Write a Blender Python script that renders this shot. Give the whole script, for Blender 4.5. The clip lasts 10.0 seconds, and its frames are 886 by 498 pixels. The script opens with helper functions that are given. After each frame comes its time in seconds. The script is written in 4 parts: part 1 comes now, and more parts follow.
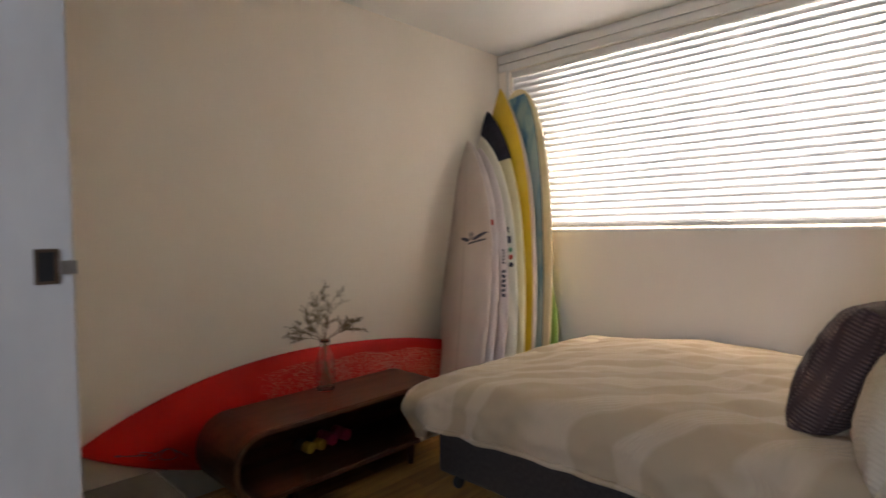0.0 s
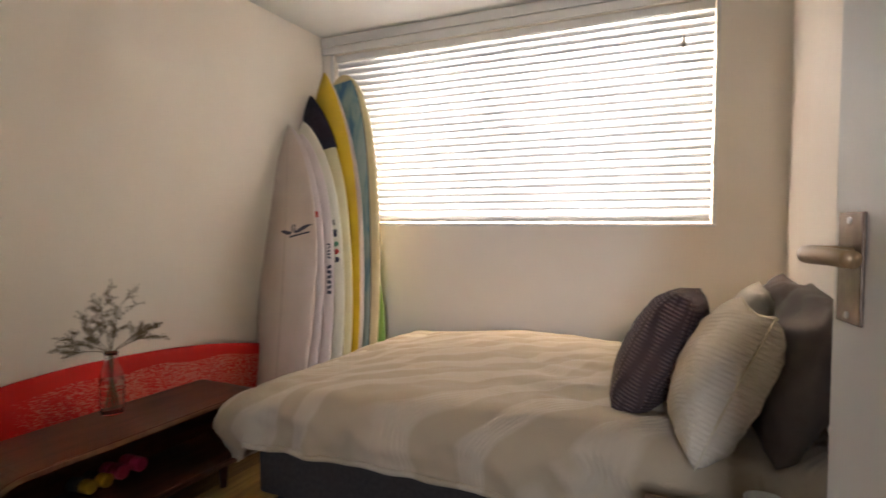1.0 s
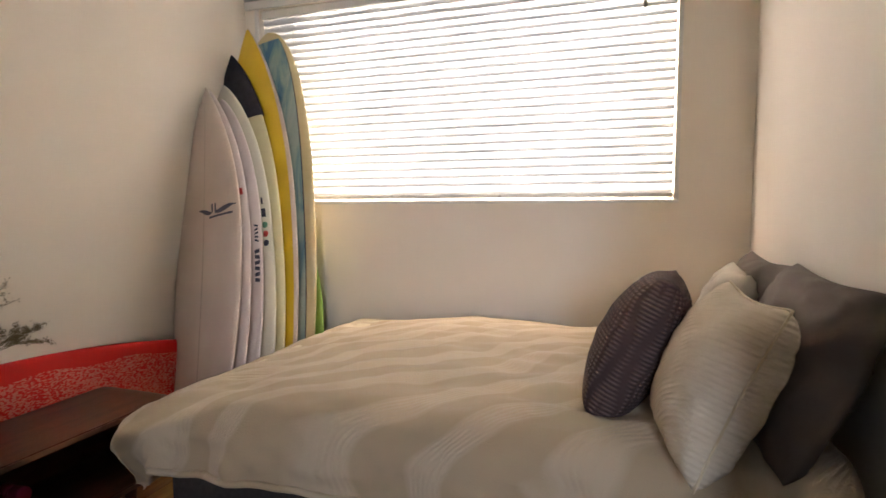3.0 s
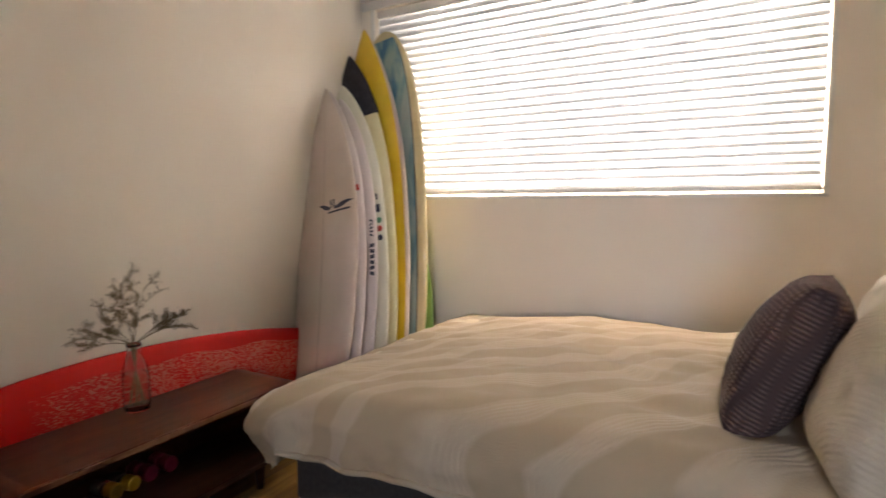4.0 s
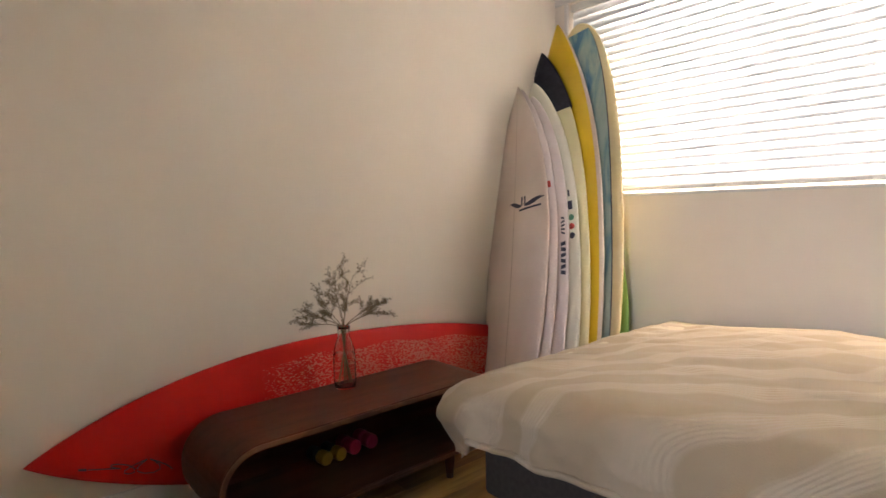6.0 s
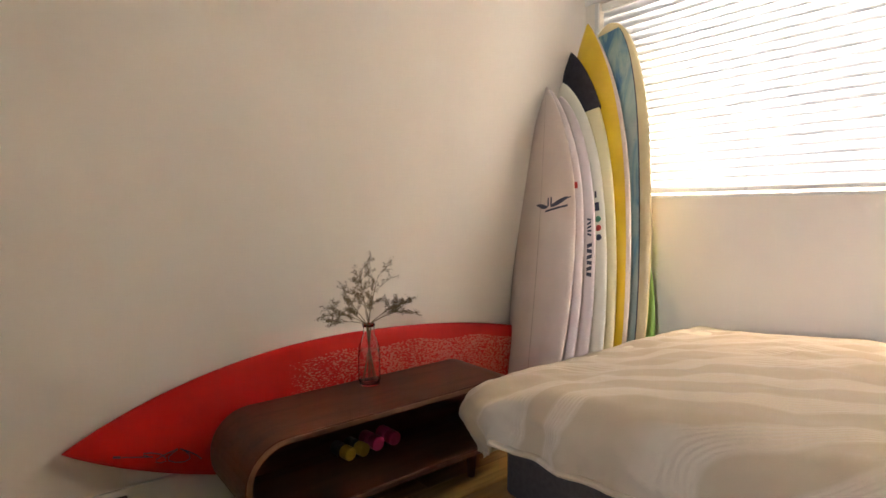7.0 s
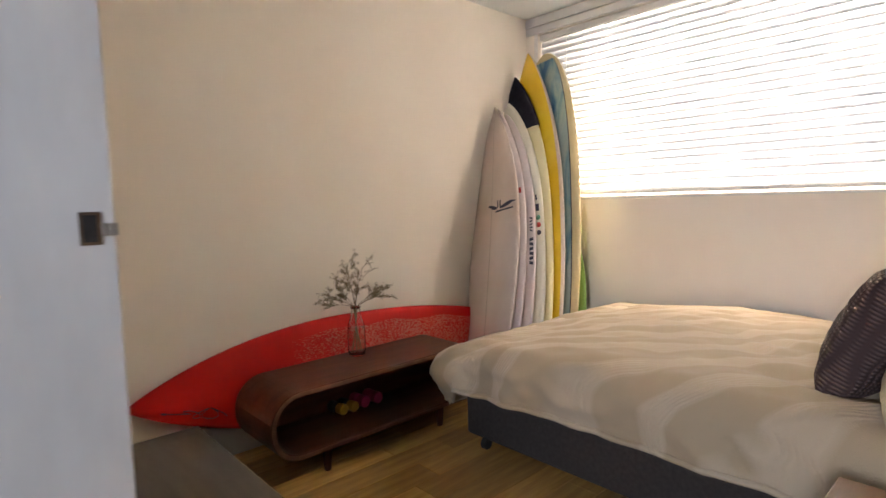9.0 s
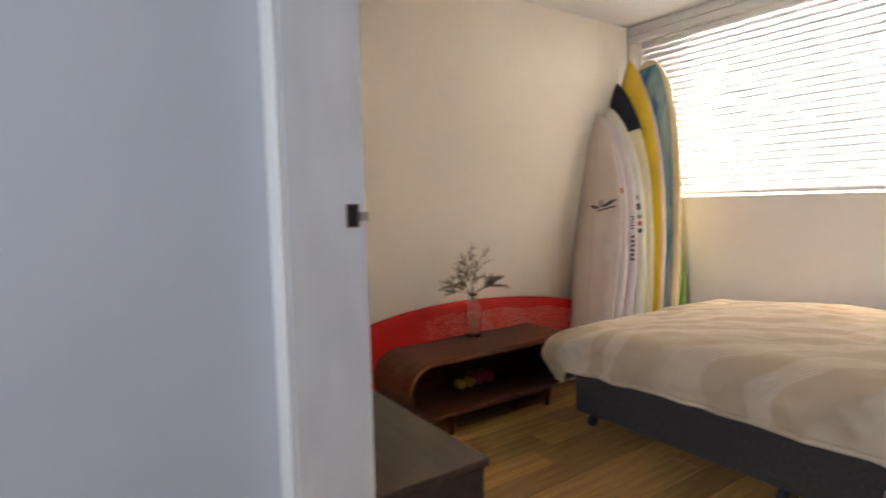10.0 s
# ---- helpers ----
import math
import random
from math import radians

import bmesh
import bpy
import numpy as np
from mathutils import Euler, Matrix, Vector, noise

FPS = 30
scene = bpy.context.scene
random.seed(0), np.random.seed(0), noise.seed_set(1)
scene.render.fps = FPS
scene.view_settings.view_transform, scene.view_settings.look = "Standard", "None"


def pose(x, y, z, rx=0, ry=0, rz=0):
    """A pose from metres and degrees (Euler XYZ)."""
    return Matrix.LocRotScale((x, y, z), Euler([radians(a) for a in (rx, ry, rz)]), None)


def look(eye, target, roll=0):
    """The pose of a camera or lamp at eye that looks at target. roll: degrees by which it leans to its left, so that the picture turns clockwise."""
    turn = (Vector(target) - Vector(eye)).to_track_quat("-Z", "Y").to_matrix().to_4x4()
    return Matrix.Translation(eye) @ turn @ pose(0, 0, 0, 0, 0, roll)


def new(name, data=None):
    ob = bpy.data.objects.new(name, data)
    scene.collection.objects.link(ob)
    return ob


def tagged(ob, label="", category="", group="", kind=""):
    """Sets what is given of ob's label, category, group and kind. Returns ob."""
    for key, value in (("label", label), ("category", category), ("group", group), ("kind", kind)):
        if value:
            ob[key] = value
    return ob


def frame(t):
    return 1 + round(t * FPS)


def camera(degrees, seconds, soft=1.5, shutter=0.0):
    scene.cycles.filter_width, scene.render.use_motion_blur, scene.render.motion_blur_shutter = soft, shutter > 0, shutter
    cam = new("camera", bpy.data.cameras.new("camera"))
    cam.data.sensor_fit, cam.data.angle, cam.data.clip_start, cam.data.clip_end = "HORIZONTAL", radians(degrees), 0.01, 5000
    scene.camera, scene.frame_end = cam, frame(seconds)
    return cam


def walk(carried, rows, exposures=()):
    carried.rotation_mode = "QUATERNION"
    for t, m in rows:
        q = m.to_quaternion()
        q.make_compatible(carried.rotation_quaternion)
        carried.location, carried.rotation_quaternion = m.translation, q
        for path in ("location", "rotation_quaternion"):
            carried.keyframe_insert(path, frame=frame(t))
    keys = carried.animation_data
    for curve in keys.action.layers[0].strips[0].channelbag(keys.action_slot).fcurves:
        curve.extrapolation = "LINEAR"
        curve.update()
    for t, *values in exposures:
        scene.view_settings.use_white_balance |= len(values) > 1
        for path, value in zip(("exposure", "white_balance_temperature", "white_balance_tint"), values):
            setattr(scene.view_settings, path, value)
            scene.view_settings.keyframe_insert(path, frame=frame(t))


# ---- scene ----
cam = camera(78.44, 10.0, shutter=0.5)
PATH = [
    (0, 2.445, 0.189, 1.167, 87.941, 0.711, 44.152),
    (0.5, 2.338, 0.215, 1.142, 87.954, -0.163, 33.683),
    (1.0, 2.2905, 0.274, 1.141, 87.6025, -0.2143, 24.6883),
    (1.5, 2.2737, 0.3469, 1.1303, 87.2865, -0.0366, 19.0843),
    (2, 2.2334, 0.4357, 1.1341, 86.361, 0.017, 17.167),
    (3.5, 2.1386, 0.5439, 1.1392, 84.806, 0.407, 22.265),
    (4, 2.1126, 0.5473, 1.1472, 84.667, 0.436, 29.413),
    (4.5, 2.1308, 0.5812, 1.1329, 84.907, 1.020, 36.580),
    (5, 2.0943, 0.5825, 1.1078, 85.409, 1.084, 41.235),
    (5.5, 2.0694, 0.5625, 1.1211, 85.177, 0.831, 45.035),
    (6, 2.0622, 0.5751, 1.0813, 86.015, 1.169, 48.893),
    (7.5, 2.0707, 0.5386, 1.1059, 85.477, 0.656, 52.615),
    (8, 2.225, 0.477, 1.114, 85.60, 1.548, 54.06),
    (8.5, 2.390, 0.3645, 1.128, 85.454, 1.624, 50.012),
    (9, 2.475, 0.1846, 1.149, 84.992, 1.39, 47.36),
    (9.5, 2.4571, -0.0070, 1.1541, 84.914, 0.789, 47.525),
    (10, 2.5993, -0.1685, 1.1408, 85.315, 1.230, 55.518),
]
walk(cam, [(t, pose(*r)) for t, *r in PATH], exposures=[(0.0, -0.36), (1.0, -0.06), (2.0, 0.06), (4.5, 0.05), (5.5, 0.24), (6.0, 0.34), (7.5, 0.55), (8.5, 0.47), (10.0, 0.3)])

# ---- world and large lights ----
world = bpy.data.worlds.new("sky")
scene.world = world
world.use_nodes = True
wn, wl = world.node_tree.nodes, world.node_tree.links
sky = wn.new("ShaderNodeTexSky")
sky.sky_type, sky.sun_disc = "NISHITA", False
sky.sun_elevation, sky.sun_rotation = radians(55), radians(200)
wl.new(sky.outputs[0], wn["Background"].inputs[0])
wn["Background"].inputs[1].default_value = 0.12
sun = new("sun", bpy.data.lights.new("sun", "SUN"))
sun.data.energy, sun.data.angle, sun.data.color = 2.5, radians(0.5), (1, 0.94, 0.86)
sun.matrix_world = look((0, 0, 9), (-0.2, 0.54, 8.18))


def sky_lamp(name, where, size_x, size_y, watts, colour, spread=180):
    lamp = new(name, bpy.data.lights.new(name, "AREA"))
    lamp.data.shape, lamp.data.size, lamp.data.size_y = "RECTANGLE", size_x, size_y
    lamp.data.energy, lamp.data.color, lamp.data.spread = watts, colour, radians(spread)
    lamp.matrix_world = where
    return lamp


# daylight in the bedroom window's opening and in the hall window's opening
sky_lamp("window_daylight", look((1.38, 3.50, 1.69), (1.38, 2.0, 1.52)), 1.80, 0.94, 310, (1.0, 0.82, 0.67))
sky_lamp("hall_daylight", look((2.82, -1.96, 1.5), (2.0, 1.8, 0.9)), 0.45, 1.1, 17, (0.76, 0.84, 1.0), 105)


# ---- materials ----
def mat(name, c1, c2=None, scale=8.0, rough=0.6, bump=0.0, bscale=60.0, metal=0.0, coat=0.0, stretch=(1, 1, 1), rnd=0.0, detail=5.0):
    """A surface of two tones, mixed by a noise at two scales, with a fine relief."""
    m = bpy.data.materials.new(name)
    m.use_nodes = True
    n, l = m.node_tree.nodes, m.node_tree.links
    b = n["Principled BSDF"]
    tc, mp = n.new("ShaderNodeTexCoord"), n.new("ShaderNodeMapping")
    mp.inputs["Scale"].default_value = stretch
    l.new(tc.outputs["Object"], mp.inputs[0])
    nz, nf, mx = n.new("ShaderNodeTexNoise"), n.new("ShaderNodeTexNoise"), n.new("ShaderNodeMix")
    nz.inputs["Scale"].default_value, nz.inputs["Detail"].default_value = scale, detail
    nf.inputs["Scale"].default_value, nf.inputs["Detail"].default_value = bscale, 4
    l.new(mp.outputs[0], nz.inputs[0]), l.new(mp.outputs[0], nf.inputs[0])
    mx.data_type = "RGBA"
    ramp = n.new("ShaderNodeValToRGB")
    ramp.color_ramp.elements[0].position, ramp.color_ramp.elements[1].position = 0.32, 0.68
    l.new(nz.outputs["Fac"], ramp.inputs[0])
    l.new(ramp.outputs[0], mx.inputs[0])
    mx.inputs[6].default_value, mx.inputs[7].default_value = (*c1, 1), (*(c2 or c1), 1)
    out = mx.outputs[2]
    if rnd:
        oi, hs, ma = n.new("ShaderNodeObjectInfo"), n.new("ShaderNodeHueSaturation"), n.new("ShaderNodeMapRange")
        ma.inputs["To Min"].default_value, ma.inputs["To Max"].default_value = 1 - rnd, 1 + rnd
        l.new(oi.outputs["Random"], ma.inputs[0]), l.new(ma.outputs[0], hs.inputs["Value"]), l.new(out, hs.inputs["Color"])
        out = hs.outputs[0]
    l.new(out, b.inputs["Base Color"])
    rr = n.new("ShaderNodeMapRange")
    rr.inputs["To Min"].default_value, rr.inputs["To Max"].default_value = max(rough - 0.08, 0.02), min(rough + 0.08, 1)
    l.new(nf.outputs["Fac"], rr.inputs[0]), l.new(rr.outputs[0], b.inputs["Roughness"])
    b.inputs["Metallic"].default_value, b.inputs["Coat Weight"].default_value = metal, coat
    if bump:
        bp = n.new("ShaderNodeBump")
        bp.inputs["Strength"].default_value, bp.inputs["Distance"].default_value = bump, 0.003
        l.new(nf.outputs["Fac"], bp.inputs["Height"]), l.new(bp.outputs[0], b.inputs["Normal"])
    return m


WALL = mat("wall_paint", (0.83, 0.755, 0.66), (0.86, 0.79, 0.695), 1.6, 0.75, 0.12, 140)
CEIL = mat("ceiling_paint", (0.82, 0.80, 0.77), (0.86, 0.84, 0.81), 2.0, 0.85, 0.2, 90)
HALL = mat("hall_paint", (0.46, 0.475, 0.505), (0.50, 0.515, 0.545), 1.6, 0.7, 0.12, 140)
TRIM = mat("gloss_trim", (0.72, 0.70, 0.66), (0.77, 0.75, 0.71), 5, 0.38, 0.08, 80)
DOORP = mat("door_paint", (0.72, 0.69, 0.64), (0.76, 0.73, 0.68), 3, 0.42, 0.08, 90)
JAMB = mat("jamb_paint", (0.56, 0.55, 0.54), (0.66, 0.65, 0.64), 9, 0.45, 0.15, 50, stretch=(1, 1, 0.3))
PLANK = mat("oak_plank", (0.37, 0.19, 0.055), (0.55, 0.315, 0.105), 5, 0.42, 0.12, 90, stretch=(7, 0.7, 1), rnd=0.25)
JOINT = mat("plank_joint", (0.10, 0.06, 0.03), (0.07, 0.04, 0.02), 20, 0.8)
WALNUT = mat("dark_wood", (0.050, 0.011, 0.005), (0.100, 0.026, 0.011), 4, 0.5, 0.08, 70, coat=0.03, stretch=(5, 0.8, 5))
WALNUT.node_tree.nodes["Principled BSDF"].inputs["Specular IOR Level"].default_value = 0.3
WALEDGE = mat("worn_wood_edge", (0.11, 0.040, 0.02), (0.19, 0.08, 0.04), 14, 0.5, 0.1, 90)
CHEST = mat("chest_wood", (0.042, 0.027, 0.020), (0.066, 0.045, 0.034), 5, 0.4, 0.08, 60, stretch=(0.8, 6, 6))
BROWN = mat("bedside_wood", (0.15, 0.075, 0.04), (0.23, 0.12, 0.065), 6, 0.4, 0.08, 60, stretch=(6, 1, 1))
BASEF = mat("charcoal_fabric", (0.036, 0.028, 0.025), (0.051, 0.041, 0.036), 60, 0.9, 0.4, 500)
MATT = mat("mattress_ticking", (0.60, 0.52, 0.38), (0.66, 0.58, 0.44), 12, 0.85, 0.2, 200)
BLACK = mat("black_rubber", (0.015, 0.015, 0.016), (0.03, 0.03, 0.03), 20, 0.6)
BRONZE = mat("aged_bronze", (0.10, 0.065, 0.045), (0.20, 0.14, 0.10), 25, 0.42, 0.15, 80, metal=0.75)
LEVERW = mat("brass_lever", (0.27, 0.165, 0.08), (0.36, 0.235, 0.125), 20, 0.38, 0.05, 80, metal=0.5)
CHROME = mat("worn_steel", (0.34, 0.33, 0.32), (0.45, 0.44, 0.42), 30, 0.4, 0.05, 90, metal=1.0)
HOLE_SHADE = mat("hole_shade", (0.01, 0.01, 0.01), (0.015, 0.013, 0.012), 20, 0.8)
B_WHITE = mat("board_white", (0.56, 0.44, 0.355), (0.72, 0.61, 0.54), 2.2, 0.36, 0.03, 30, coat=0.3, stretch=(1, 1, 0.5))
B_LILAC = mat("board_lilac", (0.65, 0.56, 0.53), (0.72, 0.63, 0.60), 3, 0.33, 0.03, 30, coat=0.3)
B_CREAM = mat("board_cream", (0.72, 0.68, 0.54), (0.77, 0.74, 0.62), 3, 0.33, 0.03, 30, coat=0.3)
B_BUTTER = mat("board_butter", (0.70, 0.62, 0.34), (0.76, 0.69, 0.42), 3, 0.34, 0.03, 30, coat=0.3)
B_YELLOW = mat("board_yellow", (0.66, 0.42, 0.012), (0.76, 0.52, 0.03), 4, 0.32, 0.03, 30, coat=0.4)
B_GREEN = mat("board_green", (0.17, 0.34, 0.06), (0.26, 0.46, 0.10), 4, 0.4, 0.03, 30)
B_WOOD = mat("board_wood_rail", (0.62, 0.50, 0.25), (0.72, 0.61, 0.35), 5, 0.38, 0.03, 40, coat=0.3)
B_RED = mat("board_red", (0.42, 0.006, 0.004), (0.52, 0.014, 0.008), 3, 0.6, 0.03, 30)
B_RED.node_tree.nodes["Principled BSDF"].inputs["Specular IOR Level"].default_value = 0.2
SOCK = mat("neoprene_sock", (0.012, 0.011, 0.018), (0.024, 0.021, 0.032), 30, 0.8, 0.2, 300)
STRING = mat("stringer_wood", (0.44, 0.34, 0.27), (0.54, 0.44, 0.36), 30, 0.5)
INK = mat("dark_ink", (0.03, 0.03, 0.05), (0.05, 0.05, 0.08), 30, 0.5)
INKR = mat("red_ink", (0.52, 0.04, 0.03), (0.6, 0.06, 0.04), 30, 0.5)
INKG = mat("green_ink", (0.10, 0.28, 0.17), (0.13, 0.34, 0.2), 30, 0.5)
YELL = mat("yellow_vinyl", (0.60, 0.36, 0.03), (0.68, 0.43, 0.05), 20, 0.45)
PINK = mat("pink_vinyl", (0.45, 0.02, 0.10), (0.55, 0.035, 0.14), 20, 0.4, 0.1, 150)
GREY = mat("dark_grip", (0.05, 0.045, 0.04), (0.09, 0.08, 0.07), 20, 0.6)
GREYC = mat("grey_cotton", (0.118, 0.088, 0.072), (0.155, 0.118, 0.098), 10, 0.92, 0.35, 420)
STEM = mat("dry_stem", (0.13, 0.095, 0.045), (0.19, 0.14, 0.07), 30, 0.8)
LEAF = mat("dry_leaf", (0.13, 0.10, 0.05), (0.24, 0.185, 0.105), 50, 0.8)
WHITEC = mat("white_ceramic", (0.72, 0.70, 0.66), (0.76, 0.74, 0.70), 10, 0.3, coat=0.3)
CORD = mat("blind_cord", (0.62, 0.60, 0.57), (0.68, 0.66, 0.63), 30, 0.8)
TASSEL = mat("tassel", (0.30, 0.27, 0.23), (0.36, 0.33, 0.28), 30, 0.7)
SKYCARD = mat("far_wall_paint", (0.7, 0.7, 0.7), (0.75, 0.75, 0.75), 2, 0.8)


def slat_mat():
    """White slat, thin enough to glow; overlap shade put in as a duller inner edge."""
    m = mat("blind_slat", (0.66, 0.66, 0.67), (0.70, 0.70, 0.71), 3, 0.5, 0.02, 60)
    n, l = m.node_tree.nodes, m.node_tree.links
    tr, mx = n.new("ShaderNodeBsdfTranslucent"), n.new("ShaderNodeMixShader")
    tr.inputs[0].default_value = (0.90, 0.93, 0.97, 1)
    tc, xyz, fac = n.new("ShaderNodeTexCoord"), n.new("ShaderNodeSeparateXYZ"), n.new("ShaderNodeMapRange")
    # translucency falls towards the inner edge to draw the shade line between slats
    fac.inputs["From Min"].default_value, fac.inputs["From Max"].default_value = -0.018, 0.002
    fac.inputs["To Min"].default_value, fac.inputs["To Max"].default_value = 0.135, 0.54
    l.new(tc.outputs["Object"], xyz.inputs[0]), l.new(xyz.outputs[1], fac.inputs[0]), l.new(fac.outputs[0], mx.inputs[0])
    l.new(n["Principled BSDF"].outputs[0], mx.inputs[1]), l.new(tr.outputs[0], mx.inputs[2])
    l.new(mx.outputs[0], n["Material Output"].inputs[0])
    return m


SLAT = slat_mat()


def glass_mat(name, colour, rough=0.0, ior=1.45):
    m = bpy.data.materials.new(name)
    m.use_nodes = True
    b = m.node_tree.nodes["Principled BSDF"]
    b.inputs["Base Color"].default_value, b.inputs["Roughness"].default_value = (*colour, 1), rough
    b.inputs["Transmission Weight"].default_value, b.inputs["IOR"].default_value = 1.0, ior
    return m


GLASS = glass_mat("clear_glass", (0.98, 0.99, 0.98), 0.0, 1.4)
WATER = glass_mat("water", (0.96, 0.97, 0.95), 0.0, 1.08)
GLASSEDGE = mat("green_glass_edge", (0.006, 0.045, 0.025), (0.012, 0.07, 0.04), 20, 0.15)
MIRROR = mat("mirror_silver", (0.86, 0.88, 0.87), (0.87, 0.89, 0.88), 2, 0.02, metal=1.0)
MIRROR.node_tree.nodes["Principled BSDF"].inputs["Roughness"].default_value = 0.01
for link in list(MIRROR.node_tree.links):
    if link.to_socket.name == "Roughness":
        MIRROR.node_tree.links.remove(link)


def wave_cloth(name, c1, c2, scale, dist, bump, fine, turn=0.0):
    """Cotton with broad wavy woven bands, and fine ribs within them."""
    m = bpy.data.materials.new(name)
    m.use_nodes = True
    n, l = m.node_tree.nodes, m.node_tree.links
    b = n["Principled BSDF"]
    tc, mp, w, w2, mx = n.new("ShaderNodeTexCoord"), n.new("ShaderNodeMapping"), n.new("ShaderNodeTexWave"), n.new("ShaderNodeTexWave"), n.new("ShaderNodeMix")
    mp.inputs["Rotation"].default_value = (0, 0, turn)
    l.new(tc.outputs["Object"], mp.inputs[0])
    for k, sc in ((w, scale), (w2, fine)):
        k.inputs["Scale"].default_value, k.inputs["Distortion"].default_value = sc, dist
        k.inputs["Detail"].default_value, k.inputs["Detail Scale"].default_value = 0.6, 1.6
        l.new(mp.outputs[0], k.inputs[0])
    w2.inputs["Distortion"].default_value = dist * fine / scale
    w2.inputs["Detail Scale"].default_value = 1.6 * scale / fine
    ramp = n.new("ShaderNodeValToRGB")
    ramp.color_ramp.elements[0].position, ramp.color_ramp.elements[1].position = 0.42, 0.66
    l.new(w.outputs["Fac"], ramp.inputs[0])
    mx.data_type = "RGBA"
    mx.inputs[6].default_value, mx.inputs[7].default_value = (*c1, 1), (*c2, 1)
    l.new(ramp.outputs[0], mx.inputs[0]), l.new(mx.outputs[2], b.inputs["Base Color"])
    b.inputs["Roughness"].default_value = 0.88
    b.inputs["Sheen Weight"].default_value = 0.15
    mul, add, nz = n.new("ShaderNodeMath"), n.new("ShaderNodeMath"), n.new("ShaderNodeTexNoise")
    mul.operation, add.operation = "MULTIPLY", "ADD"
    nz.inputs["Scale"].default_value = 260
    l.new(mp.outputs[0], nz.inputs[0])
    l.new(w2.outputs["Fac"], mul.inputs[0]), l.new(ramp.outputs[0], mul.inputs[1])
    l.new(mul.outputs[0], add.inputs[0]), l.new(nz.outputs["Fac"], add.inputs[1])
    bp = n.new("ShaderNodeBump")
    bp.inputs["Strength"].default_value, bp.inputs["Distance"].default_value = bump, 0.004
    l.new(add.outputs[0], bp.inputs["Height"]), l.new(bp.outputs[0], b.inputs["Normal"])
    return m


DUVET = wave_cloth("duvet_cotton", (0.435, 0.338, 0.222), (0.52, 0.42, 0.30), 1.6, 6.0, 0.35, 22, 0.9)
SHEET = wave_cloth("cream_cover", (0.58, 0.47, 0.30), (0.66, 0.56, 0.39), 2.0, 3.0, 0.3, 26, 1.2)


def ring_cloth():
    """Cream cotton with arcs of fine pintucks."""
    m = mat("pintuck_cotton", (0.60, 0.50, 0.37), (0.66, 0.56, 0.43), 12, 0.88)
    n, l = m.node_tree.nodes, m.node_tree.links
    tc, mp, w, bp = n.new("ShaderNodeTexCoord"), n.new("ShaderNodeMapping"), n.new("ShaderNodeTexWave"), n.new("ShaderNodeBump")
    mp.inputs["Location"].default_value = (0.22, 0.30, 0)
    w.wave_type, w.rings_direction = "RINGS", "Z"
    w.inputs["Scale"].default_value, w.inputs["Distortion"].default_value, w.inputs["Detail Scale"].default_value = 24, 1.6, 0.25
    l.new(tc.outputs["Object"], mp.inputs[0]), l.new(mp.outputs[0], w.inputs[0])
    bp.inputs["Strength"].default_value, bp.inputs["Distance"].default_value = 0.4, 0.004
    l.new(w.outputs["Fac"], bp.inputs["Height"]), l.new(bp.outputs[0], n["Principled BSDF"].inputs["Normal"])
    return m


PINTUCK = ring_cloth()
CREAM = mat("cream_cotton", (0.58, 0.50, 0.40), (0.65, 0.57, 0.47), 12, 0.9, 0.25, 300)
KNIT = mat("knitted_plum", (0.078, 0.042, 0.046), (0.108, 0.062, 0.068), 30, 0.92)


def knit_bump_shade(m):
    n, l = m.node_tree.nodes, m.node_tree.links
    tc, w1, w2, mul, bp = n.new("ShaderNodeTexCoord"), n.new("ShaderNodeTexWave"), n.new("ShaderNodeTexWave"), n.new("ShaderNodeMath"), n.new("ShaderNodeBump")
    mul.operation = "MULTIPLY"
    w1.bands_direction, w2.bands_direction = "X", "Y"
    w1.inputs["Scale"].default_value, w2.inputs["Scale"].default_value = 21, 27
    for k in (w1, w2):
        k.inputs["Distortion"].default_value = 0.7
        l.new(tc.outputs["Object"], k.inputs[0])
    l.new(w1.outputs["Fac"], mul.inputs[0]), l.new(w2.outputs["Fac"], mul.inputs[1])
    # shade in the hollows between stitches is painted into the base colour
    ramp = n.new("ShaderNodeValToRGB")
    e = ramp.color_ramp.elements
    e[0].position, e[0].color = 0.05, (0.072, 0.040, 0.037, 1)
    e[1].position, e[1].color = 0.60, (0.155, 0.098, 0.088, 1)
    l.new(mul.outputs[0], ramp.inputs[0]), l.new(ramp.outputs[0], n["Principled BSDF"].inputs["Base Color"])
    bp.inputs["Strength"].default_value, bp.inputs["Distance"].default_value = 0.8, 0.010
    l.new(mul.outputs[0], bp.inputs["Height"]), l.new(bp.outputs[0], n["Principled BSDF"].inputs["Normal"])


knit_bump_shade(KNIT)


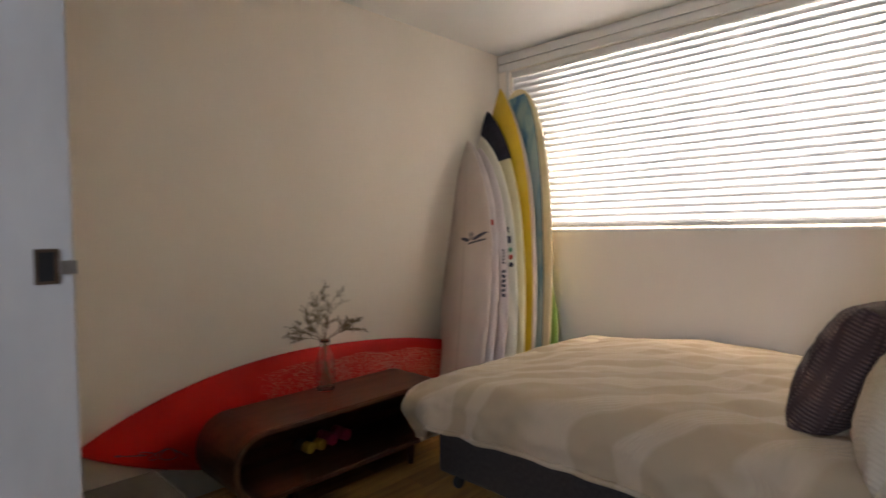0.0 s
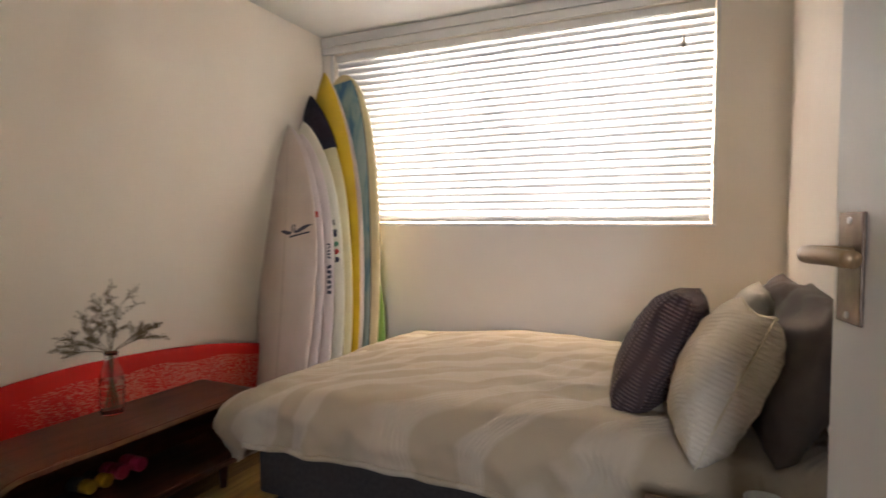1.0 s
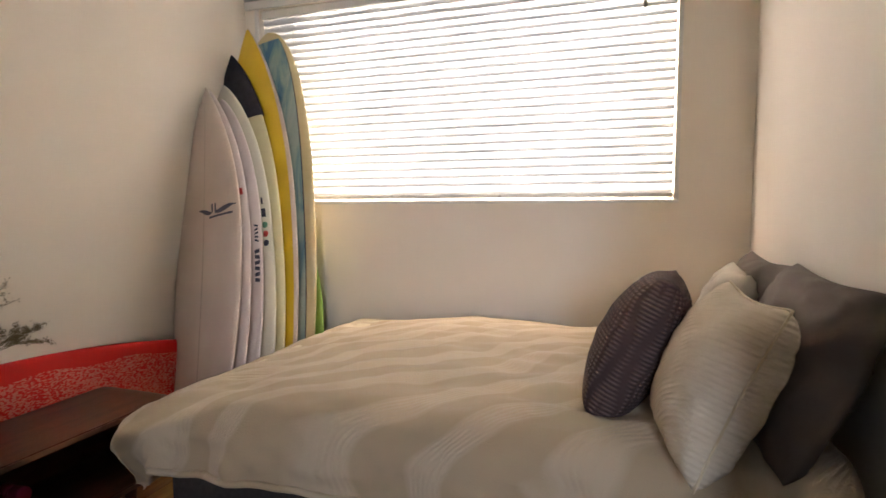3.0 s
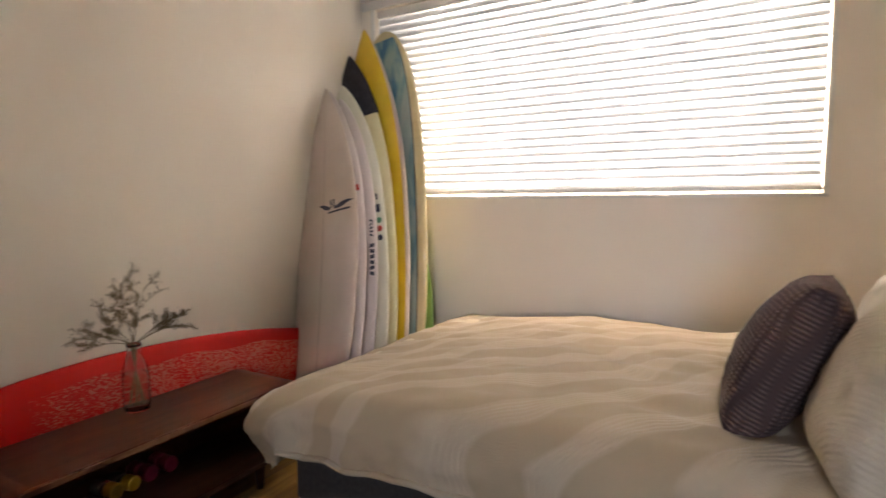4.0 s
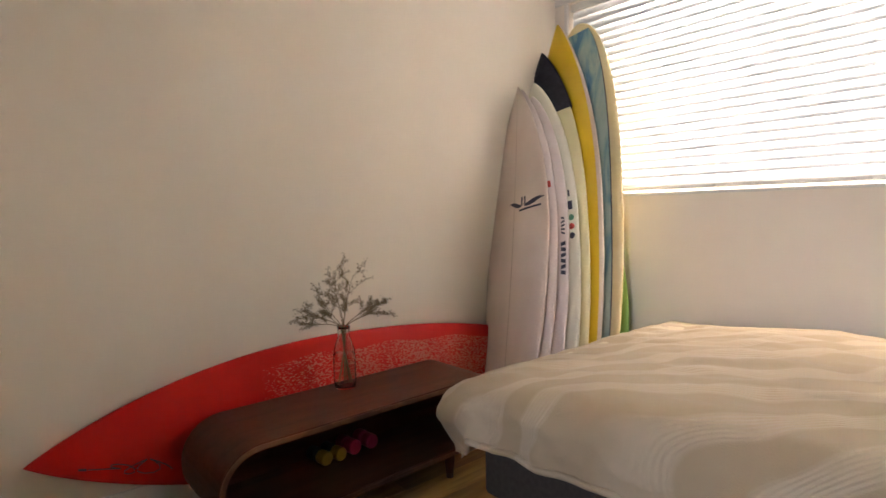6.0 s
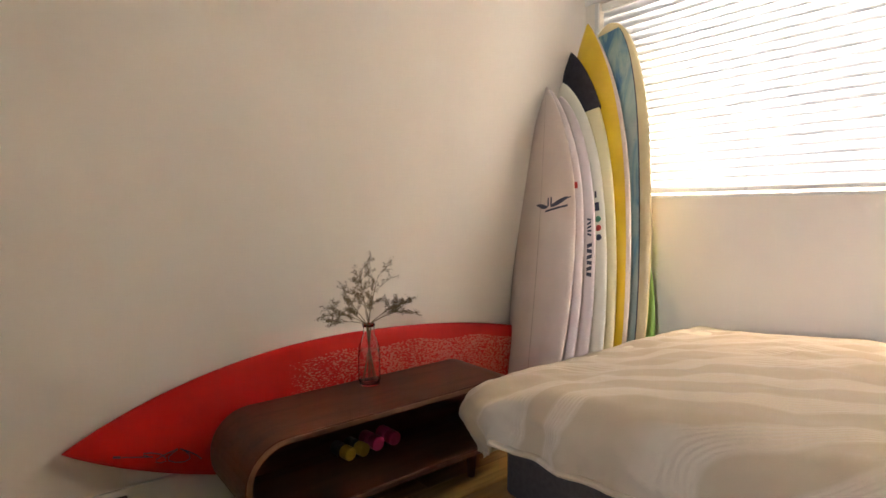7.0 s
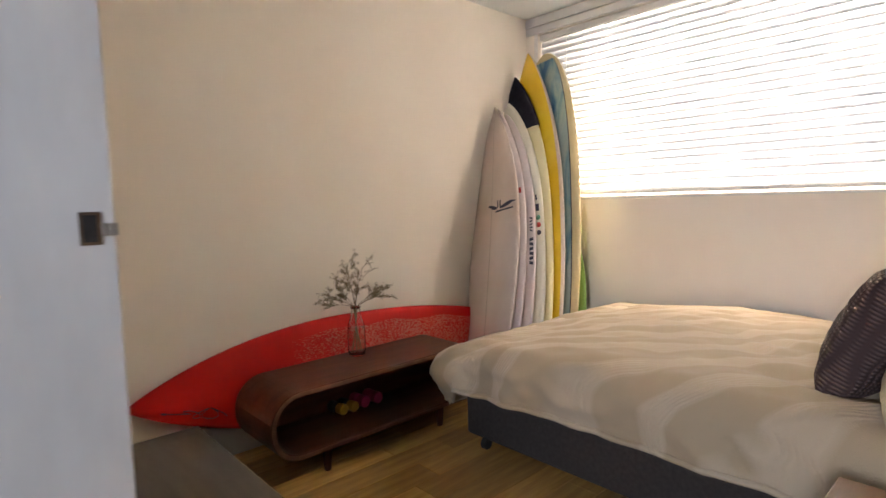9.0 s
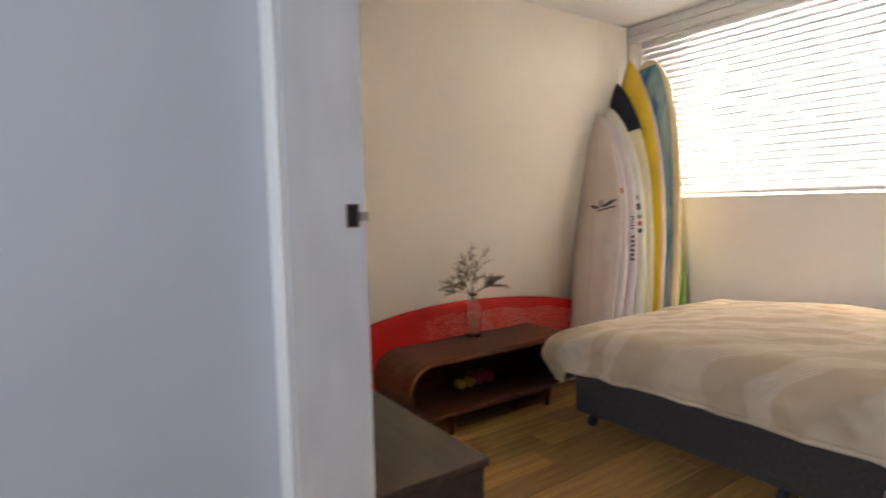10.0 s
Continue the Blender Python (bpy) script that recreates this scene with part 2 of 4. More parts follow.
def swirl_mat():
    """Resin swirls of two blues and a grey green."""
    m = mat("board_swirl", (0.26, 0.40, 0.36), (0.33, 0.46, 0.42), 2, 0.3, coat=0.4)
    n, l = m.node_tree.nodes, m.node_tree.links
    tc, mp, nz, ramp = n.new("ShaderNodeTexCoord"), n.new("ShaderNodeMapping"), n.new("ShaderNodeTexNoise"), n.new("ShaderNodeValToRGB")
    mp.inputs["Scale"].default_value = (5, 5, 1.3)
    nz.inputs["Scale"].default_value, nz.inputs["Distortion"].default_value, nz.inputs["Detail"].default_value = 1.6, 2.2, 3
    l.new(tc.outputs["Object"], mp.inputs[0]), l.new(mp.outputs[0], nz.inputs[0])
    xyz, fade, add = n.new("ShaderNodeSeparateXYZ"), n.new("ShaderNodeMapRange"), n.new("ShaderNodeMath")
    fade.inputs["From Min"].default_value, fade.inputs["From Max"].default_value = 1.45, 1.95
    fade.inputs["To Min"].default_value, fade.inputs["To Max"].default_value = 0.13, -0.04
    l.new(tc.outputs["Object"], xyz.inputs[0]), l.new(xyz.outputs[2], fade.inputs[0])
    l.new(nz.outputs["Fac"], add.inputs[0]), l.new(fade.outputs[0], add.inputs[1]), l.new(add.outputs[0], ramp.inputs[0])
    e = ramp.color_ramp.elements
    e[0].position, e[0].color = 0.35, (0.05, 0.17, 0.29, 1)
    e[1].position, e[1].color = 0.68, (0.34, 0.42, 0.38, 1)
    k = e.new(0.47)
    k.color = (0.17, 0.30, 0.33, 1)
    k = e.new(0.56)
    k.color = (0.27, 0.38, 0.35, 1)
    l.new(ramp.outputs[0], n["Principled BSDF"].inputs["Base Color"])
    return m


SWIRL = swirl_mat()


def wax_mat():
    """Red deck with worn dabs of old white wax."""
    m = mat("waxed_red", (0.42, 0.014, 0.012), (0.50, 0.03, 0.022), 6, 0.6)
    n, l = m.node_tree.nodes, m.node_tree.links
    tc, vo, nz, ramp, mx = n.new("ShaderNodeTexCoord"), n.new("ShaderNodeTexNoise"), n.new("ShaderNodeTexNoise"), n.new("ShaderNodeValToRGB"), n.new("ShaderNodeMix")
    mp = n.new("ShaderNodeMapping")
    mp.inputs["Scale"].default_value, mp.inputs["Rotation"].default_value = (1, 0.7, 1.5), (0.5, 0, 0)
    vo.inputs["Scale"].default_value, vo.inputs["Detail"].default_value = 120, 1.5
    nz.inputs["Scale"].default_value, nz.inputs["Detail"].default_value = 5, 2
    l.new(tc.outputs["Object"], mp.inputs[0]), l.new(mp.outputs[0], vo.inputs[0]), l.new(tc.outputs["Object"], nz.inputs[0])
    add = n.new("ShaderNodeMath")
    add.operation = "MULTIPLY_ADD"
    add.inputs[1].default_value, add.inputs[2].default_value = 0.25, -0.125
    l.new(nz.outputs["Fac"], add.inputs[0])
    add2 = n.new("ShaderNodeMath")
    l.new(add.outputs[0], add2.inputs[0]), l.new(vo.outputs["Fac"], add2.inputs[1])
    e = ramp.color_ramp.elements
    e[0].position, e[1].position = 0.45, 0.58
    xyz, fade, add3 = n.new("ShaderNodeSeparateXYZ"), n.new("ShaderNodeMapRange"), n.new("ShaderNodeMath")
    fade.inputs["From Min"].default_value, fade.inputs["From Max"].default_value = -1.42, -1.12
    fade.inputs["To Min"].default_value, fade.inputs["To Max"].default_value = -0.16, 0.0
    l.new(tc.outputs["Object"], xyz.inputs[0]), l.new(xyz.outputs[1], fade.inputs[0])
    l.new(add2.outputs[0], add3.inputs[0]), l.new(fade.outputs[0], add3.inputs[1])
    l.new(add3.outputs[0], ramp.inputs[0])
    mx.data_type = "RGBA"
    mx.inputs[6].default_value, mx.inputs[7].default_value = (0.46, 0.009, 0.006, 1), (0.47, 0.145, 0.105, 1)
    l.new(ramp.outputs[0], mx.inputs[0]), l.new(mx.outputs[2], n["Principled BSDF"].inputs["Base Color"])
    return m


WAX = wax_mat()
WAX.node_tree.nodes["Principled BSDF"].inputs["Specular IOR Level"].default_value = 0.2


# ---- builders ----
def finish(bm, name, material, smooth=False, bevel=0.0, seg=2):
    me = bpy.data.meshes.new(name)
    bmesh.ops.recalc_face_normals(bm, faces=bm.faces)
    if bevel:
        bmesh.ops.bevel(bm, geom=[e for e in bm.edges if len(e.link_faces) == 2 and e.calc_face_angle() > 0.5], offset=bevel, segments=seg, affect="EDGES", profile=0.5)
    for f in bm.faces:
        f.smooth = smooth
    bm.to_mesh(me)
    bm.free()
    me.materials.append(material)
    return me


def thing(name, label, category, where=None, kind="", group=""):
    ob = new(name)
    ob.matrix_world = where or Matrix()
    return tagged(ob, label, category, group, kind)


def part(name, bm, material, parent, label="", smooth=False, bevel=0.0, seg=2):
    ob = new(name, finish(bm, name, material, smooth, bevel, seg))
    ob.parent = parent
    if label:
        ob["label"] = label
    return ob


def solo(name, bm, material, label, category, kind="", smooth=False, bevel=0.0, seg=2, group="", where=None):
    ob = new(name, finish(bm, name, material, smooth, bevel, seg))
    if where:
        ob.matrix_world = where
    return tagged(ob, label, category, group, kind)


def box(x0, x1, y0, y1, z0, z1, bm=None):
    bm = bm or bmesh.new()
    bmesh.ops.create_cube(bm, size=1, matrix=Matrix.Translation(((x0 + x1) / 2, (y0 + y1) / 2, (z0 + z1) / 2)) @ Matrix.Diagonal((x1 - x0, y1 - y0, z1 - z0, 1)))
    return bm


def cyl(p, q, r, r2=None, n=16, bm=None):
    bm = bm or bmesh.new()
    p, q = Vector(p), Vector(q)
    m = Matrix.Translation((p + q) / 2) @ (q - p).to_track_quat("Z", "Y").to_matrix().to_4x4()
    bmesh.ops.create_cone(bm, cap_ends=True, segments=n, radius1=r, radius2=r if r2 is None else r2, depth=(q - p).length, matrix=m)
    return bm


def lathe(profile, n=24, bm=None):
    """A closed surface turned round z from pairs of radius and height."""
    bm = bm or bmesh.new()
    rings = [[bm.verts.new((r * math.cos(a * math.tau / n), r * math.sin(a * math.tau / n), z)) for a in range(n)] for r, z in profile]
    for a, b in zip(rings, rings[1:]):
        for i in range(n):
            bm.faces.new((a[i], a[(i + 1) % n], b[(i + 1) % n], b[i]))
    bm.faces.new(rings[0]), bm.faces.new(rings[-1])
    return bm


def tube(pts, r0, r1, n=6, bm=None):
    bm = bm or bmesh.new()
    rings = []
    for i, p in enumerate(pts):
        d = (Vector(pts[min(i + 1, len(pts) - 1)]) - Vector(pts[max(i - 1, 0)])).normalized()
        q = d.to_track_quat("Z", "Y")
        r = r0 + (r1 - r0) * i / (len(pts) - 1)
        rings.append([bm.verts.new(Vector(p) + q @ Vector((r * math.cos(a * math.tau / n), r * math.sin(a * math.tau / n), 0))) for a in range(n)])
    for a, b in zip(rings, rings[1:]):
        for i in range(n):
            bm.faces.new((a[i], a[(i + 1) % n], b[(i + 1) % n], b[i]))
    bm.faces.new(rings[0]), bm.faces.new(rings[-1])
    return bm


def grid(nu, nv, f, bm=None):
    bm = bm or bmesh.new()
    v = [[bm.verts.new(f(i / nu, j / nv)) for j in range(nv + 1)] for i in range(nu + 1)]
    for i in range(nu):
        for j in range(nv):
            bm.faces.new((v[i][j], v[i + 1][j], v[i + 1][j + 1], v[i][j + 1]))
    return bm


# ---- the room: x from the long plain wall, y towards the window wall ----
XR, YW, ZC = 2.70, 3.30, 2.40      # far walls and ceiling
YS, YH = 0.385, 0.205              # door wall: room side and hall side
DX0, DX1, DZ = 1.483, 2.62, 2.06   # doorway
WX0, WX1, WZ0, WZ1 = 0.10, 2.375, 1.158, 2.275

floor = thing("floor", "golden oak plank floor", "floor", kind="structure")
part("underlay", box(-0.15, XR + 0.15, -2.1, YW + 0.2, -0.1, -0.004), JOINT, floor)

solo("wall_west", box(-0.15, 0.0, YH, YW + 0.2, -0.1, ZC + 0.1), WALL, "plain warm white plastered wall behind the boards", "wall", "structure")
solo("wall_east", box(XR, XR + 0.15, YH, YW + 0.2, -0.1, ZC + 0.1), WALL, "plain warm white wall at the bed head", "wall", "structure")
bm = box(0, XR, YW, YW + 0.2, -0.1, WZ0)
box(0, XR, YW, YW + 0.2, WZ1, ZC + 0.1, bm)
box(0, WX0, YW, YW + 0.2, WZ0, WZ1, bm)
box(WX1, XR, YW, YW + 0.2, WZ0, WZ1, bm)
solo("wall_north", bm, WALL, "white wall with a wide window above the bed", "wall", "structure")
bm = box(-0.15, DX0 - 0.02, YH, YS, -0.1, ZC + 0.1)
box(DX1 + 0.02, XR + 0.15, YH, YS, -0.1, ZC + 0.1, bm)
box(DX0 - 0.02, DX1 + 0.02, YH, YS, DZ + 0.02, ZC + 0.1, bm)
solo("wall_south", bm, WALL, "white wall with the doorway to the hall", "wall", "structure")
solo("ceiling", box(-0.15, XR + 0.15, YH, YW + 0.2, ZC, ZC + 0.1), CEIL, "white painted ceiling", "ceiling", "structure")

# baseboards
bb = thing("baseboard", "white painted wooden baseboard", "baseboard", kind="structure")
part("board_west", box(0, 0.016, YS, YW, 0, 0.16), TRIM, bb, bevel=0.004)
part("board_north", box(0.018, XR - 0.018, YW - 0.016, YW, 0, 0.16), TRIM, bb, bevel=0.004)
part("board_east", box(XR - 0.016, XR, YS, YW, 0, 0.16), TRIM, bb, bevel=0.004)
part("board_south", box(0.018, DX0 - 0.08, YS, YS + 0.016, 0, 0.16), TRIM, bb, bevel=0.004)

# door lining
dl = thing("door_frame", "white painted door lining with scuffed edges", "door frame", kind="structure")
part("jamb", box(DX0 - 0.02, DX0, YH - 0.002, YS + 0.002, 0, DZ), JAMB, dl, bevel=0.003)
part("jamb", box(DX1, DX1 + 0.02, YH - 0.002, YS + 0.002, 0, DZ), JAMB, dl, bevel=0.003)
part("head", box(DX0 - 0.02, DX1 + 0.02, YH - 0.002, YS + 0.002, DZ, DZ + 0.02), JAMB, dl, bevel=0.003)
for x0, x1 in ((1.402, DX0 - 0.004), (DX1 + 0.004, DX1 + 0.075)):
    part("architrave", box(x0, x1, YH - 0.016, YH - 0.002, 0, DZ + 0.06), TRIM, dl, bevel=0.004)
part("architrave", box(1.402, DX1 + 0.075, YH - 0.016, YH - 0.002, DZ + 0.062, DZ + 0.13), TRIM, dl, bevel=0.004)
plate = part("strike_plate", box(DX0, DX0 + 0.0025, YS - 0.048, YS - 0.018, 1.094, 1.146), BRONZE, dl, "dark worn metal strike plate", bevel=0.0008)
# no recess is cut: a near-black sheet on the plate paints the hole's shade
part("latch_hole_shade", box(DX0 + 0.0026, DX0 + 0.0034, YS - 0.043, YS - 0.024, 1.099, 1.141), HOLE_SHADE, plate)
part("lip", box(DX0 + 0.001, DX0 + 0.006, YS - 0.018, YS + 0.004, 1.108, 1.128), CHROME, plate, "bright bent lip", bevel=0.001)

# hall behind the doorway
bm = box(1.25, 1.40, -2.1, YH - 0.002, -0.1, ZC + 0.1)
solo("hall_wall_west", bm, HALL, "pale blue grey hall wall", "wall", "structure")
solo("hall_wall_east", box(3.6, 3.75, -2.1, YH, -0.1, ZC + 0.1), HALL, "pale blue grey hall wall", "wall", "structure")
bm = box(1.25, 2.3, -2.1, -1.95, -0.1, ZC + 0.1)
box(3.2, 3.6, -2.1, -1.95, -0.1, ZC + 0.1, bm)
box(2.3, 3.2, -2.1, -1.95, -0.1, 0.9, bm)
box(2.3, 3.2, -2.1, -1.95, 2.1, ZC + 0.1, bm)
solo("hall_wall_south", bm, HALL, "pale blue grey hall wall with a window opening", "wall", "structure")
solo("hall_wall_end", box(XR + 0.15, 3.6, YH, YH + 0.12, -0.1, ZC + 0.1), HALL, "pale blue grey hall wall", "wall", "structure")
solo("hall_ceiling", box(-0.15, 3.75, -2.1, YH, ZC, ZC + 0.1), CEIL, "white hall ceiling", "ceiling", "structure")
solo("hall_floor", box(XR + 0.15, 3.75, -2.1, YH + 0.12, -0.1, 0.0), PLANK, "oak floor of the hall", "floor", "structure")
solo("ground", box(-60, 60, -60, 60, -0.35, -0.3), SKYCARD, "pale paved ground outside", "ground", "structure")

# ---- window and blind ----
win = thing("window_1", "wide white framed window behind a venetian blind", "window", kind="structure")
F0, F1 = YW + 0.125, YW + 0.165
for nm, b in (("frame_left", (WX0, WX0 + 0.045, F0, F1, WZ0, WZ1)), ("frame_right", (WX1 - 0.045, WX1, F0, F1, WZ0, WZ1)),
              ("frame_top", (WX0 + 0.045, WX1 - 0.045, F0, F1, WZ1 - 0.045, WZ1)), ("frame_bottom", (WX0 + 0.045, WX1 - 0.045, F0, F1, WZ0, WZ0 + 0.045)),
              ("mullion", (1.22, 1.26, F0, F1, WZ0 + 0.045, WZ1 - 0.045))):
    part(nm, box(*b), TRIM, win, bevel=0.003)
for x0, x1 in ((WX0 + 0.045, 1.22), (1.26, WX1 - 0.045)):
    p = part("pane", box(x0, x1, F0 + 0.017, F0 + 0.023, WZ0 + 0.045, WZ1 - 0.045), GLASS, win)
    p.visible_shadow = False
part("casing_head", box(0.004, WX1 + 0.02, YW - 0.012, YW, WZ1 + 0.004, WZ1 + 0.052), TRIM, win, bevel=0.003)
part("casing_band", box(0.004, WX1 + 0.02, YW - 0.018, YW, WZ1 + 0.056, ZC - 0.012), TRIM, win, bevel=0.004)
part("casing_side", box(WX0 - 0.028, WX0 - 0.002, YW - 0.010, YW, WZ0 - 0.02, WZ1 + 0.002), TRIM, win, bevel=0.003)
part("casing_side", box(WX1 + 0.002, WX1 + 0.020, YW - 0.006, YW, WZ0 - 0.016, WZ1 + 0.002), TRIM, win, bevel=0.002)
part("window_sill", box(WX0 - 0.028, WX1 + 0.020, YW - 0.012, YW + 0.12, WZ0 - 0.016, WZ0 - 0.001), TRIM, win, bevel=0.003)

blind = thing("venetian_blind", "white venetian blind lowered with slats nearly closed", "blind")
BX0, BX1, BY = WX0 + 0.003, WX1 - 0.003, YW + 0.042
part("headrail", box(BX0, BX1, BY - 0.026, BY + 0.026, WZ1 - 0.045, WZ1 - 0.002), TRIM, blind, bevel=0.002)
part("bottom_rail", box(BX0, BX1, BY - 0.026, BY + 0.026, WZ0 + 0.012, WZ0 + 0.034), TRIM, blind, bevel=0.003)


def slat_mesh():
    """A curved slat, two skins 2 mm apart."""
    marks = (-0.031, -0.0245, -0.0178, -0.009, 0.0, 0.011, 0.022, 0.031)
    b = bmesh.new()
    for i in range(15):
        x = BX0 + (BX1 - BX0) * i / 14
        for lift in (0.0, 0.002):
            for c in marks:
                b.verts.new((x, c, 0.0035 * (1 - (c / 0.031) ** 2) + lift))
    b.verts.ensure_lookup_table()
    ring = list(range(8)) + list(range(15, 7, -1))
    for i in range(14):
        for k in range(16):
            p, q = ring[k], ring[(k + 1) % 16]
            b.faces.new([b.verts[i * 16 + p], b.verts[i * 16 + q], b.verts[i * 16 + 16 + q], b.verts[i * 16 + 16 + p]])
    for i in (0, 14):
        b.faces.new([b.verts[i * 16 + k] for k in ring])
    return finish(b, "slat", SLAT)


SL = slat_mesh()
PITCH, TILT = 0.0435, 77
zz, k = WZ0 + 0.062, 0
while zz < WZ1 - 0.05:
    o = new("slat", SL)
    o.parent = blind
    o.matrix_world = pose(0, BY, zz, TILT + random.uniform(-0.6, 0.6), random.uniform(-0.03, 0.03), 0)
    zz += PITCH
for x in (0.32, 0.93, 1.54, 2.19):
    part("ladder_cord", cyl((x, BY - 0.028, WZ0 + 0.03), (x, BY - 0.028, WZ1 - 0.04), 0.0011, n=6), CORD, blind)
    part("rail_clip", box(x - 0.008, x + 0.008, BY - 0.029, BY - 0.025, WZ0 + 0.014, WZ0 + 0.030), CORD, blind, bevel=0.001)
part("pull_cord", cyl((2.23, BY - 0.034, 2.12), (2.23, BY - 0.034, WZ1 - 0.04), 0.0012, n=6), CORD, blind)
part("tassel", lathe([(0.002, 2.115), (0.008, 2.09), (0.011, 2.06), (0.006, 2.05)], 10), TASSEL, blind, "grey cord tassel", smooth=True).location = (2.23, BY - 0.034, 0)


# ---- open door ----
HINGE, FREE = Vector((2.560, 0.40, 0)), Vector((2.439, 1.03, 0))
way = (FREE - HINGE).normalized()
door = thing("door_1", "white painted flush door standing open into the room", "door", Matrix.Translation(HINGE) @ Matrix.Rotation(math.atan2(way.y, way.x), 4, "Z"), kind="structure")
DL = (FREE - HINGE).length
leaf = part("leaf", box(0, DL, -0.036, 0.0, 0.012, DZ - 0.006), DOORP, door, bevel=0.003)
esc = part("escutcheon", box(DL - 0.072, DL - 0.018, 0.0, 0.004, 1.038, 1.158), BRONZE, door, "dark bronze back plate", bevel=0.0015)
for zs in (1.047, 1.149):
    part("screw", cyl((DL - 0.045, 0.003, zs), (DL - 0.045, 0.0055, zs), 0.004, n=10), CHROME, esc)
lev = part("lever_handle", tube([(DL - 0.050, 0.003, 1.112), (DL - 0.050, 0.030, 1.112), (DL - 0.050, 0.043, 1.112)], 0.010, 0.010, 12), LEVERW, door, "worn brass lever handle", smooth=True)
part("grip", tube([(DL - 0.045, 0.044, 1.112), (DL - 0.06, 0.047, 1.112), (DL - 0.10, 0.047, 1.113), (DL - 0.138, 0.044, 1.112), (DL - 0.145, 0.043, 1.112)], 0.0098, 0.0085, 12), LEVERW, lev, smooth=True)
part("hinge", cyl((0, 0.004, 0.22), (0, 0.004, 0.31), 0.006, n=10), CHROME, door)
part("hinge", cyl((0, 0.004, 1.72), (0, 0.004, 1.81), 0.006, n=10), CHROME, door)
part("latch", box(DL, DL + 0.006, -0.026, -0.010, 1.098, 1.126), CHROME, door, bevel=0.002)


# ---- surfboards ----
class Board:
    """A surfboard from its tail to its nose; wide: the way of its width; deck faces the room."""

    def __init__(self, tail, nose, wide, width, thick, p=2.2, e=1.0, tailw=0.55, rocker=0.05, mid=0.47):
        self.tail, self.nose = Vector(tail), Vector(nose)
        self.a = self.nose - self.tail
        ax = self.a.normalized()
        w = Vector(wide)
        self.w = (w - ax * w.dot(ax)).normalized()
        self.n = self.w.cross(ax).normalized()
        self.width, self.thick, self.p, self.e, self.tailw, self.rocker, self.mid = width, thick, p, e, tailw, rocker, mid

    def half(self, s):
        if s > self.mid:
            x = (s - self.mid) / (1 - self.mid)
            f = max(1 - x ** self.p, 0) ** self.e
        else:
            x = (self.mid - s) / self.mid
            f = 1 - (1 - self.tailw) * x ** 2.2
            f *= min(1, (max(s, 0) / 0.05) ** 0.5) if s < 0.05 else 1
        return self.width / 2 * max(f, 0.004)

    def body(self, s):
        x = abs(s - 0.48) / 0.52
        return self.thick / 2 * max(1 - x ** 2.4 * 0.85, 0.05)

    def at(self, s, u, lift=0.0, side=1):
        t = self.body(s)
        h = t * (max(1 - abs(u) ** 3.0, 0)) ** 0.5
        r = self.rocker * ((s - 0.45) / 0.55) ** 2
        return self.tail + self.a * s + self.w * (u * self.half(s)) + self.n * (side * h + r + side * lift)

    def mesh(self, ns=40, nu=14):
        b = bmesh.new()
        us = [math.sin((i / nu - 0.5) * math.pi) for i in range(nu + 1)]
        ring = [(u, 1) for u in us] + [(u, -1) for u in us[-2:0:-1]]
        rows = []
        for i in range(ns + 1):
            s = 0.5 - 0.5 * math.cos(math.pi * i / ns)
            rows.append([b.verts.new(self.at(s, u, 0, sd)) for u, sd in ring])
        for r0, r1 in zip(rows, rows[1:]):
            for i in range(len(ring)):
                b.faces.new((r0[i], r0[(i + 1) % len(ring)], r1[(i + 1) % len(ring)], r1[i]))
        b.faces.new(rows[0]), b.faces.new(rows[-1])
        return b

    def patch(self, s0, s1, u0, u1, lift=0.0012, ns=24, nu=8, thick=0.0):
        """A thin layer on the deck. u0 and u1 are numbers or functions of s."""
        fu0 = u0 if callable(u0) else (lambda s: u0)
        fu1 = u1 if callable(u1) else (lambda s: u1)

        def f(i, j):
            s = s0 + (s1 - s0) * i
            u = fu0(s) + (fu1(s) - fu0(s)) * j
            return self.at(s, max(-0.999, min(0.999, u)), lift)
        b = grid(ns, nu, f)
        if thick:
            bmesh.ops.solidify(b, geom=b.faces[:], thickness=thick)
        return b

    def dab(self, s, u, ls, lu, slant=0.0, lift=0.0016, bm=None):
        """A small mark of length ls along and lu across the board, in metres."""
        L, hw = self.a.length, self.half(s)
        return grid(3, 3, lambda i, j: self.at(s + (i - 0.5) * ls / L + (j - 0.5) * slant / L, u + (j - 0.5) * lu / hw, lift), bm)


def surfboard(label, bd, material, where_tail=True, group="surfboards in the corner", stringer=True):
    t = thing("surfboard", label, "surfboard", Matrix.Translation(bd.tail), group=group)
    inv = -bd.tail
    made = []

    def add(name, b, m, lab="", parent=None, smooth=True):
        bmesh.ops.translate(b, vec=inv, verts=b.verts)
        return part(name, b, m, parent or t, lab, smooth)
    add("body", bd.mesh(), material)
    if stringer:
        add("stringer", bd.patch(0.02, 0.985, -0.012 / max(bd.width, 0.1) * 0.7, 0.012 / max(bd.width, 0.1) * 0.7, 0.0007, 40, 1), STRING)
    return t, add


WD = Vector((0.98, -0.17, 0))
